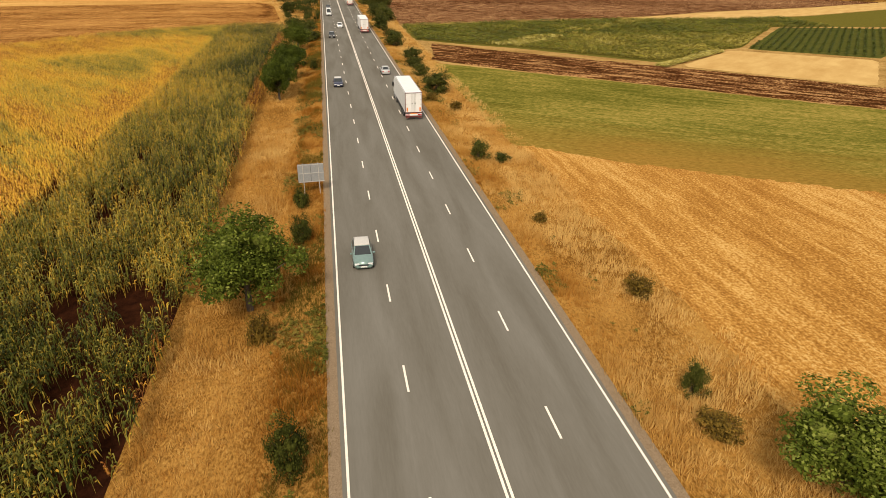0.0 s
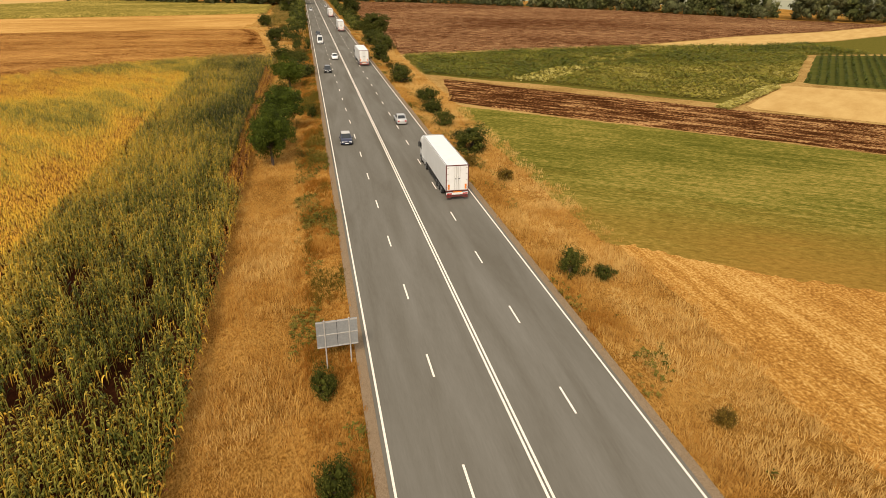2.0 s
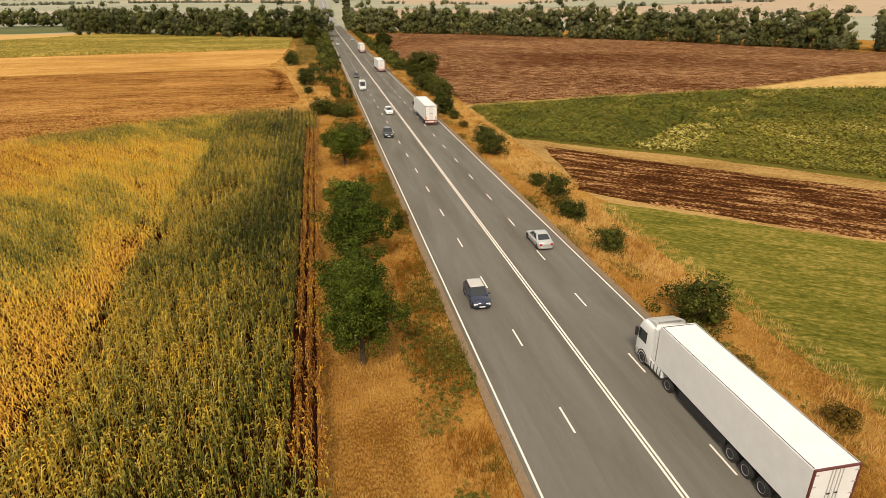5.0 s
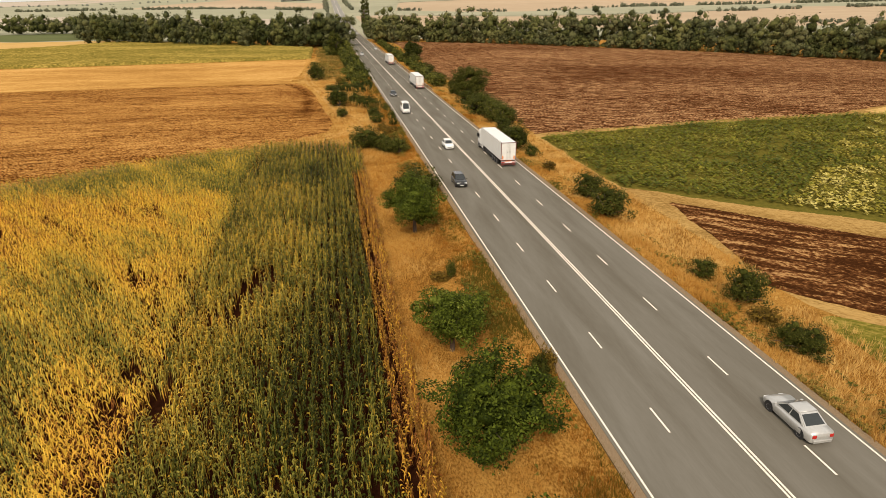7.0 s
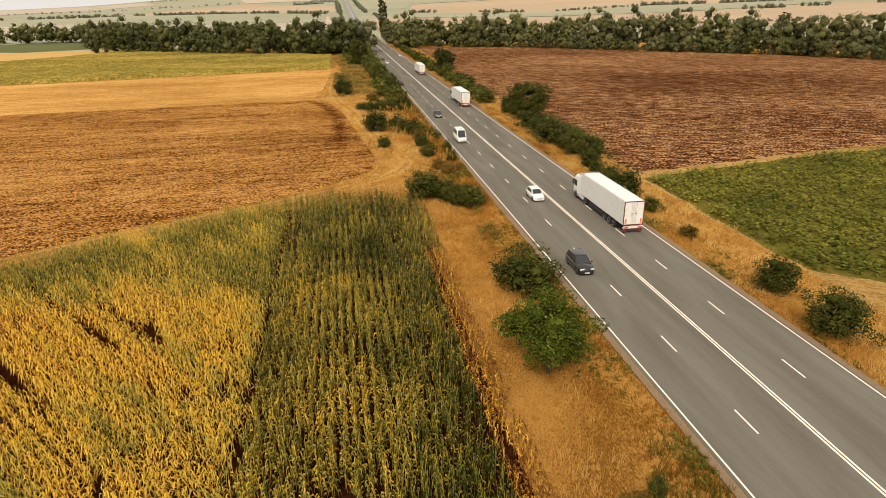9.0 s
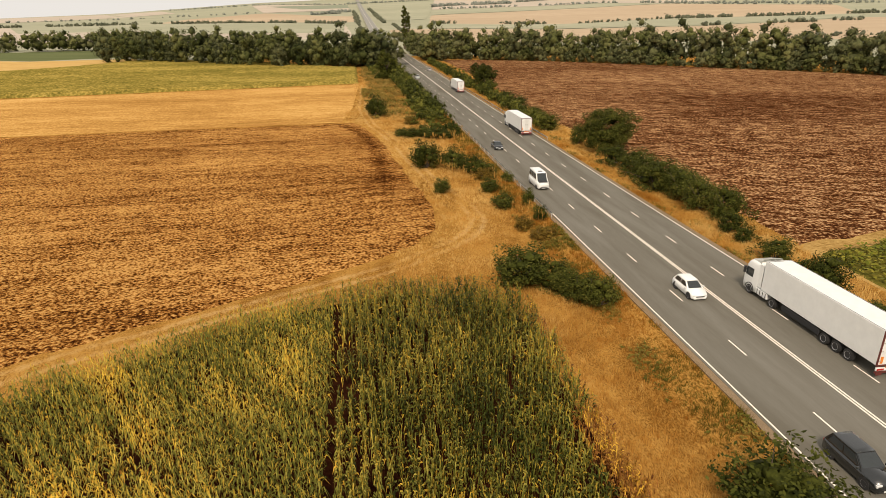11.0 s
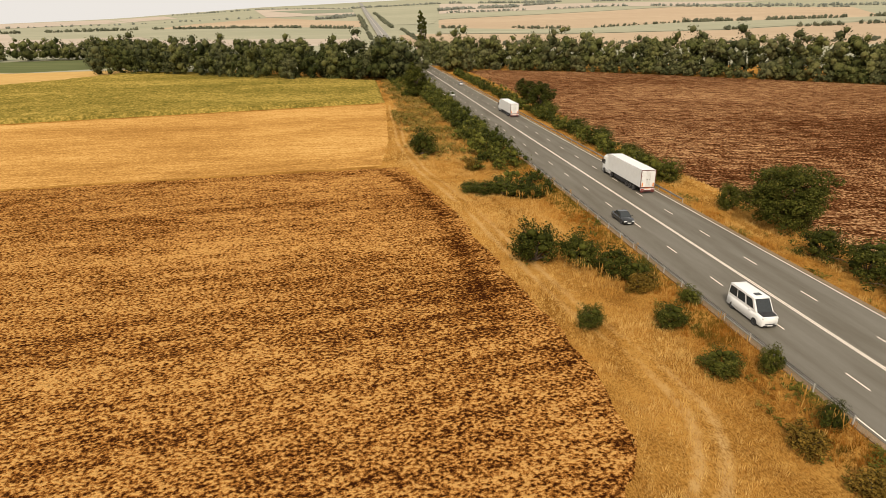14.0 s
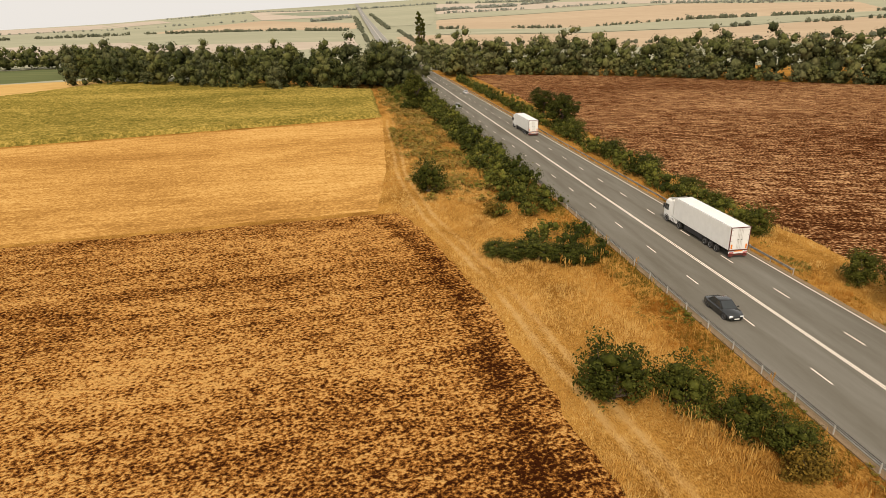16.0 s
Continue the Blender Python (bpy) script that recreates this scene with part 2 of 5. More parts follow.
DARKCROP = earth("dark_green_crop", [(0.3, (0.055, 0.065, 0.014)), (0.7, (0.12, 0.115, 0.026))], None, 0.3, stretch=(0.2, 1, 1), turn=-12)
# distance haze is mixed into these four field colours: paler and greyer
HAZE_TAN = furrows("hazed_stubble", (0.436, 0.332, 0.224), (0.524, 0.406, 0.280), (0.582, 0.465, 0.336), 0.05, 0.06, 12, -6, 0.004, 4, 0.0, (0.3, 0.4, 0.5), 0.2, 0.0)
HAZE_PALE = furrows("hazed_pale_stubble", (0.460, 0.392, 0.312), (0.550, 0.463, 0.376), (0.604, 0.517, 0.441), 0.05, 0.06, 12, 4, 0.004, 4, 0.0, (0.3, 0.4, 0.5), 0.2, 0.0)
HAZE_GREEN = furrows("hazed_green_crop", (0.320, 0.322, 0.224), (0.403, 0.391, 0.280), (0.466, 0.436, 0.325), 0.05, 0.06, 12, -4, 0.004, 4, 0.0, (0.3, 0.4, 0.5), 0.2, 0.0)
HAZE_DARK = furrows("hazed_dark_crop", (0.233, 0.257, 0.190), (0.301, 0.317, 0.224), (0.378, 0.366, 0.269), 0.05, 0.06, 12, -4, 0.004, 4, 0.0, (0.3, 0.4, 0.5), 0.2, 0.0)
FARGREEN = earth("far_green_crop", [(0.3, (0.10, 0.125, 0.055)), (0.7, (0.17, 0.18, 0.08))], None, 0.12, stretch=(0.1, 1, 1), turn=-8)
ASPHALT = earth("asphalt", [(0.35, (0.150, 0.138, 0.111)), (0.65, (0.192, 0.178, 0.146))],
                [(0.3, (0.130, 0.116, 0.090)), (0.7, (0.225, 0.212, 0.182))], 9.0, 0.5, (1, 0.10, 1), 0, 0.006, 0.6, 0.8)
GRAVEL = earth("gravel_shoulder", [(0.3, (0.15, 0.10, 0.058)), (0.7, (0.37, 0.27, 0.17))], None, 17.0, relief=0.02)
# the same asphalt far off, paled by haze painted into its colour
HAZE_ASPHALT = earth("hazed_far_asphalt", [(0.3, (0.27, 0.26, 0.235)), (0.7, (0.34, 0.33, 0.30))], None, 0.2, relief=0.0)
PAINT = plain("road_paint", (0.80, 0.71, 0.60), 0.7, vary=0.12, scale=3.0)
WALNUT = leafy("walnut_leaves", (0.024, 0.036, 0.005), (0.115, 0.148, 0.017), (0.26, 0.285, 0.06))
BUSHLEAF = leafy("bush_leaves", (0.024, 0.030, 0.005), (0.090, 0.097, 0.017), (0.18, 0.16, 0.035))
DRYBUSH = leafy("dry_bush_leaves", (0.08, 0.05, 0.010), (0.22, 0.14, 0.024), (0.34, 0.19, 0.04))
WOODLEAF = leafy("woodland_leaves", (0.034, 0.043, 0.012), (0.115, 0.123, 0.038), (0.185, 0.180, 0.066), grain=0.5, relief=0.6)
WOODLEAF_PALE = leafy("grey_green_leaves", (0.046, 0.056, 0.022), (0.125, 0.130, 0.053), (0.17, 0.165, 0.072), grain=0.5, relief=0.6)
THICKETLEAF = leafy("thicket_leaves", (0.034, 0.042, 0.007), (0.145, 0.150, 0.027), (0.25, 0.215, 0.046), grain=1.2, relief=0.5)
# leaves seen through air: haze is put into the colour, bluest on the hilltop
HAZELEAF = leafy("hazed_leaves", (0.085, 0.10, 0.066), (0.16, 0.165, 0.105), grain=0.4, relief=1.5)
HAZE_BLUELEAF = leafy("hazy_distant_leaves", (0.19, 0.215, 0.18), (0.28, 0.29, 0.235), grain=0.3, relief=1.5)
BARK = plain("bark", (0.09, 0.065, 0.045), 0.9, vary=0.4, scale=8)
SECONDCROP = furrows("yellow_green_leaves", (0.16, 0.135, 0.026), (0.38, 0.28, 0.060), (0.58, 0.41, 0.11), 1.3, 0.6, 3.5, 7, 0.035, 2.5, 0.06, (0.9, 0.4, 0.45), 0.14, 0.6)
CORN = dry_attr_mat("corn_leaves", [(0.0, (0.038, 0.050, 0.006)), (0.2, (0.185, 0.176, 0.027)), (0.34, (0.41, 0.330, 0.060)), (0.5, (0.72, 0.475, 0.058)),
                                    (0.72, (0.90, 0.52, 0.062)), (0.88, (0.48, 0.21, 0.04)), (1.0, (0.20, 0.065, 0.015))], 0.45)
GRASS = dry_attr_mat("dry_grass_blades", [(0.0, (0.14, 0.11, 0.018)), (0.25, (0.36, 0.14, 0.020)), (0.6, (0.58, 0.31, 0.07)), (1.0, (0.76, 0.50, 0.17))], 0.85)
WEEDLEAF = dry_attr_mat("weed_leaves", [(0.0, (0.065, 0.072, 0.012)), (0.35, (0.15, 0.135, 0.024)), (0.7, (0.27, 0.185, 0.040)), (1.0, (0.42, 0.28, 0.085))], 0.8)
CROPLEAF = dry_attr_mat("crop_leaves", [(0.0, (0.048, 0.066, 0.010)), (0.35, (0.155, 0.160, 0.020)), (0.75, (0.36, 0.29, 0.048)), (1.0, (0.66, 0.56, 0.17))])

# ---- shape helpers ----


def part(name, bm, material, parent=None, label="", smooth=False):
    me = bpy.data.meshes.new(name)
    bm.to_mesh(me)
    bm.free()
    me.materials.append(material)
    if smooth:
        me.polygons.foreach_set("use_smooth", [True] * len(me.polygons))
    ob = new(name, me)
    if parent is not None:
        ob.parent = parent
    if label:
        ob["label"] = label
    return ob


def raw_mesh(name, verts, faces, material, dry=None):
    """A mesh from numpy arrays: verts n x 3, faces m x k; dry: one value a vertex."""
    verts = np.asarray(verts, np.float32)
    faces = np.asarray(faces, np.int32)
    me = bpy.data.meshes.new(name)
    k = faces.shape[1]
    me.vertices.add(len(verts))
    me.vertices.foreach_set("co", verts.ravel())
    me.loops.add(faces.size)
    me.loops.foreach_set("vertex_index", faces.ravel())
    me.polygons.add(len(faces))
    me.polygons.foreach_set("loop_start", np.arange(0, faces.size, k, dtype=np.int32))
    me.polygons.foreach_set("loop_total", np.full(len(faces), k, np.int32))
    me.materials.append(material)
    if dry is not None:
        a = me.attributes.new("dry", "FLOAT", "POINT")
        a.data.foreach_set("value", np.asarray(dry, np.float32))
    me.update(calc_edges=True)
    return me


def box(bm, x0, x1, y0, y1, z0, z1, bevel=0.0):
    r = bmesh.ops.create_cube(bm, size=1.0)
    bmesh.ops.scale(bm, vec=(x1 - x0, y1 - y0, z1 - z0), verts=r["verts"])
    bmesh.ops.translate(bm, vec=((x0 + x1) / 2, (y0 + y1) / 2, (z0 + z1) / 2), verts=r["verts"])
    if bevel:
        es = list({e for v in r["verts"] for e in v.link_edges})
        bmesh.ops.bevel(bm, geom=es, offset=bevel, segments=2, affect="EDGES", profile=0.6)
    return bm


def smooth01(a, lo, hi):
    s = np.clip((a - lo) / (hi - lo), 0, 1)
    return s * s * (3 - 2 * s)


def vnoise(x, y, scale, seed=0):
    """Smooth value noise on arrays, about -1 to 1."""
    rs = np.random.RandomState(seed)
    g = rs.uniform(-1, 1, (64, 64))
    u, v = np.asarray(x) / scale + 1000.0, np.asarray(y) / scale + 1000.0
    i, j = np.floor(u).astype(int), np.floor(v).astype(int)
    a, b = u - i, v - j
    a, b = a * a * (3 - 2 * a), b * b * (3 - 2 * b)
    i0, j0, i1, j1 = i % 64, j % 64, (i + 1) % 64, (j + 1) % 64
    return (g[i0, j0] * (1 - a) + g[i1, j0] * a) * (1 - b) + (g[i0, j1] * (1 - a) + g[i1, j1] * a) * b


def inside(x, y, poly):
    x, y = np.asarray(x, float), np.asarray(y, float)
    r = np.zeros(x.shape, bool)
    n = len(poly)
    for i in range(n):
        (xa, ya), (xb, yb) = poly[i], poly[(i + 1) % n]
        c = (ya > y) != (yb > y)
        r ^= c & (x < (xb - xa) * (y - ya) / ((yb - ya) if yb != ya else 1e-9) + xa)
    return r


RIDGE = ([-180, -90, -60, -34, -20, -8, 8, 25, 42, 90, 180], [10, 10, 12, 16, 55, 112, 158, 165, 150, 60, 10])


def ground_z(x, y):
    x, y = np.asarray(x, float), np.asarray(y, float)
    left = -0.15 - 0.85 * smooth01(-x, 8.4, 13.0)
    right = -0.15 - 0.35 * smooth01(x, 8.4, 12.5)
    base = np.where(x < 0, left, right)
    r = np.hypot(x, y - 230.0)
    az = np.degrees(np.arctan2(x, y - 230.0))
    s = np.clip((r - 620.0) / 2980.0, 0, 1)
    hill = np.interp(az, *RIDGE) * s ** 1.2
    return base + hill - np.clip((r - 3600) / 1000.0, 0, 1.5) * 30.0


# ---- ground ----
xs = np.unique(np.concatenate([np.arange(-20, 20.5, 0.5), np.arange(-400, 401, 20.0), np.arange(-4600, 4601, 120.0)]))
ys = np.unique(np.concatenate([np.arange(-60, 700, 20.0), np.arange(-1200, 4801, 80.0)]))
gx, gy = np.meshgrid(xs, ys, indexing="ij")
gv = np.stack([gx.ravel(), gy.ravel(), ground_z(gx, gy).ravel()], 1)
ii, jj = np.meshgrid(np.arange(len(xs) - 1), np.arange(len(ys) - 1), indexing="ij")
base_i = (ii * len(ys) + jj).ravel()
gf = np.stack([base_i, base_i + len(ys), base_i + len(ys) + 1, base_i + 1], 1)


gme = raw_mesh("ground", gv, gf, GROUND)
# far faces wear the green with haze painted in
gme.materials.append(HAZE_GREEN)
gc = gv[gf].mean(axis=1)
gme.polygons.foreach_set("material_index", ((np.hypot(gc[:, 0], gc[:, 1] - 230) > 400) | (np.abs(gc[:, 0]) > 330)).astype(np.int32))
tagged(new("ground", gme), "open farmland with dry golden grass rising to a far hill", "ground", kind="structure")


def field(name, poly, material, label, cell=2.0, lift=0.03, relief=0.0, rscale=1.0, ragged=0.4, kind="structure", seed=1, slant=(1.0, 1.0, 0.0), cat="field", dry=None, wall=0.0):
    """A sheet of square cells inside an outline, at ground level, with its own relief."""
    px, py = [p[0] for p in poly], [p[1] for p in poly]
    ax, ay = np.arange(min(px) - cell, max(px) + cell, cell), np.arange(min(py) - cell, max(py) + cell, cell)
    X, Y = np.meshgrid(ax, ay, indexing="ij")
    cx, cy = X[:-1, :-1] + cell / 2, Y[:-1, :-1] + cell / 2
    keep = inside(cx, cy, poly)
    jx, jy = vnoise(X, Y, cell * 1.7, 11) * cell * 0.25, vnoise(X, Y, cell * 1.7, 12) * cell * 0.25
    c, s = math.cos(radians(slant[2])), math.sin(radians(slant[2]))
    U, V = (X * c + Y * s) / slant[0], (-X * s + Y * c) / slant[1]
    h = relief * (0.6 * vnoise(U, V, rscale, seed) + 0.4 * vnoise(U, V, rscale * 0.45, seed + 1))
    Z = ground_z(X, Y) + lift + relief + h
    if wall:      # a standing crop: its top lies higher, and drops to the ground at the outline
        full = np.zeros(X.shape, bool)
        full[1:-1, 1:-1] = keep[:-1, :-1] & keep[1:, :-1] & keep[:-1, 1:] & keep[1:, 1:]
        Z = np.where(full, Z + wall, ground_z(X, Y))
    ny = len(ay)
    I, J = np.nonzero(keep)
    b = I * ny + J
    F4 = np.stack([b, b + ny, b + ny + 1, b + 1], 1)
    used, inv = np.unique(F4, return_inverse=True)
    V3 = np.stack([(X + jx).ravel(), (Y + jy).ravel(), Z.ravel()], 1)[used]
    rim = np.bincount(inv.ravel()) < 4          # outermost corners move onto the outline, so it runs smoothly
    E = V3[rim, :2]
    best, to = np.full(len(E), 1e9), E.copy()
    for (xa, ya), (xb, yb) in zip(poly, poly[1:] + poly[:1]):
        d = np.array([xb - xa, yb - ya])
        s = np.clip(((E - (xa, ya)) @ d) / (d @ d), 0, 1)
        q = np.array([xa, ya]) + s[:, None] * d
        r = np.hypot(*(E - q).T)
        to[r < best] = q[r < best]
        best = np.minimum(best, r)
    to += ragged * np.stack([0.6 * vnoise(to[:, 0], to[:, 1], 4.5, 15) + 0.4 * vnoise(to[:, 0], to[:, 1], 1.6, 17), 0.6 * vnoise(to[:, 0], to[:, 1], 4.5, 16) + 0.4 * vnoise(to[:, 0], to[:, 1], 1.6, 18)], 1)
    V3[rim, :2] = np.where((best < cell * 1.6)[:, None], to, E)
    V3[rim, 2] = ground_z(V3[rim, 0], V3[rim, 1]) + 0.006 + (lift if lift > 0.5 else 0.0)
    me = raw_mesh(name, V3, inv.reshape(-1, 4), material, None if dry is None else dry(V3))
    return tagged(new(name, me), label, cat, kind=kind)


CORN_POLY = [(-18.4, -30), (-18.4, 192), (-18.0, 205), (-21, 210.5), (-30, 213.1), (-37.5, 211.5), (-46, 207.3), (-52.7, 202.8), (-58.3, 199.8), (-73, 188), (-90, 166), (-115, 132), (-140, 90), (-150, -30)]
TILL_POLY = [(-24.4, 256), (-25.6, 269), (-27.0, 284), (-28.8, 300), (-31.6, 314), (-34.5, 322.6), (-70, 319.5), (-110, 315), (-190, 305), (-190, 150), (-110, 157), (-90, 181), (-72, 197), (-61.5, 205.2), (-51.5, 211), (-42.9, 216.3), (-37.8, 219.1), (-32, 223.1), (-27, 227), (-24, 232), (-22.6, 241)]
field("corn_soil", [(min(px, -18.9), py) for px, py in CORN_POLY], CORN_SOIL, "dark earth between the corn rows, blackened for the shade there", 1.0, 0.02, ragged=0.0)


def headland(v):
    """How much barer the soil is along the turning strip at a field's edge, and in a few worked-over places."""
    mid = np.interp(v[:, 1], [235, 256, 268, 276, 284, 300, 314, 322], [-28.6, -29.0, -29.2, -29.3, -29.5, -31.4, -34.6, -39.5])
    wob = 0.8 * vnoise(v[:, 0], v[:, 1], 4.0, 81) + 0.4 * vnoise(v[:, 0], v[:, 1], 1.3, 82)
    on = np.exp(-((v[:, 0] - mid + wob) / 1.5) ** 2) * smooth01(v[:, 1], 242, 268)
    worked = 0.25 * smooth01(vnoise(v[:, 0], v[:, 1] * 3.2, 26, 83), 0.25, 0.7)
    edge = -0.35 * smooth01(-v[:, 0], 30, 60) * smooth01(vnoise(v[:, 0], v[:, 1] * 4.0, 30, 84), 0.2, 0.7)
    return on + worked + edge


field("tilled_field", TILL_POLY, TILLED, "tilled brown field mottled with pale straw", 0.7, 0.02, 0.10, 0.9, 0.8, dry=headland)


def strip(name, pts, width, material, label, lift=0.03):
    """A worn wheel track along a smooth line over the ground."""
    P = np.array(pts, float)
    t = np.concatenate([[0], np.cumsum(np.hypot(*np.diff(P, axis=0).T))])
    u = np.arange(0, t[-1], 0.4)
    c = np.stack([np.interp(u, t, P[:, 0]), np.interp(u, t, P[:, 1])], 1)
    for _ in range(40):
        c[1:-1] = (c[:-2] + 2 * c[1:-1] + c[2:]) / 4
    d = np.gradient(c, axis=0)
    d /= np.hypot(d[:, 0], d[:, 1])[:, None]
    n = np.stack([-d[:, 1], d[:, 0]], 1)
    offs = np.array([-1.9, -1.5, -1.1, -0.75, -0.4, 0.0, 0.4, 0.75, 1.1, 1.5, 1.9])
    rub = np.array([0, 0.25, 0.7, 0.8, 0.45, 0.25, 0.45, 0.8, 0.7, 0.25, 0]) * width
    e = c[:, None] + n[:, None] * (offs[None] + 0.2 * vnoise(u, u * 0, 5.0, 9)[:, None])[..., None]
    V = np.concatenate([e, (ground_z(e[..., 0], e[..., 1]) + lift)[..., None]], 2).reshape(-1, 3)
    V[:, 2] -= np.where(np.abs(np.tile(offs, len(u))) > 1.8, lift - 0.004, 0)
    a, b = np.meshgrid(np.arange(len(u) - 1), np.arange(len(offs) - 1), indexing="ij")
    q = (a * len(offs) + b).ravel()
    F4 = np.stack([q, q + len(offs), q + len(offs) + 1, q + 1], 1)
    dry = (rub[None] * (1 + 0.5 * vnoise(u, u * 0 + 3.0, 6.0, 10))[:, None]).ravel()
    return tagged(new(name, raw_mesh(name, V, F4, material, dry)), label, "track", kind="structure")


strip("farm_track", [(-110, 168), (-82, 190), (-61, 203.2), (-52, 208.2), (-40, 214.8), (-29.4, 220.4), (-20.7, 228.6), (-17.0, 235), (-17.8, 243), (-20.8, 256), (-22.6, 270), (-24.0, 284), (-26.0, 300), (-30.0, 322), (-31.6, 350), (-29.6, 424)], 1.0, TRACK, "pale worn wheel tracks through dry grass")
field("stubble_field", [(-37.5, 324.5), (-34.5, 354), (-31.5, 426), (-93, 411), (-134, 400.5), (-300, 360), (-300, 290), (-190, 306.5), (-110, 316.5), (-70, 321)], STUBBLE_L, "pale golden cereal stubble field", 2.0, 0.03)
field("orange_stubble_field", [(17.5, -30), (17.5, 75), (28, 64.5), (39, 57.7), (52, 50), (85, 28), (110, 10), (110, -30)], STUBBLE_R, "orange-gold cereal stubble field", 1.0, 0.02, 0.05, 1.2, 0.5)
field("meadow", [(16.5, 73.5), (28, 63), (39, 56), (52, 48.5), (85, 26.5), (112, 7), (150, 30), (100, 70), (84, 83), (66, 98), (41, 119.5), (18, 138.5), (16.5, 137)], MEADOW, "mown meadow of dull green and dry grass", 1.0, 0.02, 0.04, 1.2, 0.6)
field("ploughed_strip", [(17.5, 144), (21, 138.5), (41, 120.5), (66, 99), (84, 84), (104, 66), (121, 79), (98.5, 99), (69.5, 125.5), (49.5, 143), (35.5, 157), (21.5, 170.5)], PLOUGH, "narrow ploughed strip of dark brown clods", 0.5, 0.02, 0.16, 1.1, 0.7, slant=(3.0, 1.0, -38))
field("straw_margin", [(18, 138), (104, 64), (123, 78), (212, 182), (331, 203), (331, 320), (225, 275), (165, 259), (104, 233), (60, 229), (18, 221)], STRAWGROUND, "pale straw-covered margin between fields", 4.0, 0.008)
field("low_crop_field", [(18.5, 178), (32.6, 165.8), (43.5, 157.8), (69, 132.4), (71.5, 129), (98, 149.5), (104, 151.5), (148, 198), (200, 192), (330, 205), (330, 290), (190, 233.5), (150, 225.5), (104, 229), (58, 224.5), (18.5, 216)], VEG, "field of low green crop", 2.0, 0.02, ragged=0.7)
field("straw_field", [(71.8, 127.5), (98.5, 148.5), (126, 128.5), (98.7, 100.5)], YELLOWFIELD, "small pale straw-yellow field", 2.0, 0.03)
field("orchard_ground", [(104.5, 150), (150, 197), (210, 183), (128.5, 131)], DARKCROP, "dark green rows of young plants", 2.0, 0.03)
field("tan_strip", [(104, 230), (150, 226.5), (190, 234.5), (330, 291), (330, 318), (225, 272), (165, 256)], YELLOWFIELD, "pale tan strip of stubble", 3.0, 0.03)
field("ploughed_field", [(19, 219), (60, 227), (104, 231.5), (165, 257.5), (225, 273.5), (290, 300), (256, 340), (206, 430), (156, 482), (96, 542), (40, 573), (25, 570), (23, 430), (19, 330)], PLOUGH_BIG, "wide ploughed reddish-brown field with pale straw streaks", 1.2, 0.02, 0.14, 2.2, 1.0, slant=(4.0, 1.0, -6))
field("far_green_field", [(-250, 620), (-197, 662), (-246, 790), (-330, 760), (-420, 700)], FARGREEN, "dark green field", 5.0, 0.05)
field("tan_corner_field", [(-200, 538), (-176, 607), (-188, 636), (-252, 618), (-420, 690), (-420, 500)], YELLOWFIELD, "pale tan stubble beside a wood", 5.0, 0.03)
field("yellow_green_crop", [(-131, 404), (-93, 413.5), (-32, 429.5), (-31.8, 512), (-52, 522), (-78, 556), (-172, 602), (-199, 536), (-300, 420), (-300, 365)], SECONDCROP, "yellow-green standing crop with darker patches", 1.1, 0.02, 0.42, 2.2, 0.6, kind="stuff", cat="crop", slant=(1.8, 1.0, 6), wall=1.0)

# ---- road ----
road = tagged(new("road"), "straight four-lane grey asphalt road with white markings", "road", kind="structure")


def ribbon(name, x0, x1, y0, y1, z0, z1, material, parent, step=20.0):
    bm = bmesh.new()
    n = max(1, int((y1 - y0) / step))
    prev = None
    for k in range(n + 1):
        y = y0 + (y1 - y0) * k / n
        zz = float(ground_z(0.0, y)) + 0.15 + min(4.0, max(0.0, (y - 640) / 200))
        ring = [bm.verts.new((x, y, z + zz)) for x, z in ((x0, z0), (x0, z1), (x1, z1), (x1, z0))]
        if prev:
            for q in range(3):
                bm.faces.new((prev[q], prev[q + 1], ring[q + 1], ring[q]))
        else:
            bm.faces.new(ring)
        prev = ring
    bm.faces.new(prev[::-1])
    bmesh.ops.recalc_face_normals(bm, faces=bm.faces)
    return part(name, bm, material, parent)


LANE = 3.66
ribbon("carriageway", -7.62, 7.62, -60, 700, -0.12, 0.0, ASPHALT, road, 10.0)
# far stretch in the haze-paled asphalt
ribbon("carriageway", -7.62, 7.62, 700, 3500, -0.12, 0.0, HAZE_ASPHALT, road, 10.0)
for sx in (-1, 1):
    a, b = sorted((sx * 7.62, sx * 8.25))
    ribbon("shoulder", a, b, -60, 900, -0.2, -0.03, GRAVEL, road)
    a, b = sorted((sx * 7.27, sx * 7.40))
    ribbon("edge_line", a, b, -60, 1500, 0.001, 0.005, PAINT, road)
    a, b = sorted((sx * 0.055, sx * 0.195))
    ribbon("centre_line", a, b, -60, 3000, 0.001, 0.005, PAINT, road)
dash_bm = bmesh.new()
box(dash_bm, -0.065, 0.065, -2.5, 0.0, 0.001, 0.005)
dash_me = bpy.data.meshes.new("lane_dash")
dash_bm.to_mesh(dash_me)
dash_bm.free()
dash_me.materials.append(PAINT)
for i in range(-5, 66):
    for sx, off in ((-1, 0.0), (1, -5.0)):
        d = new("lane_dash", dash_me)
        d.location = (sx * LANE, 28.0 + 10.0 * i + off, 0)
        d.parent = road

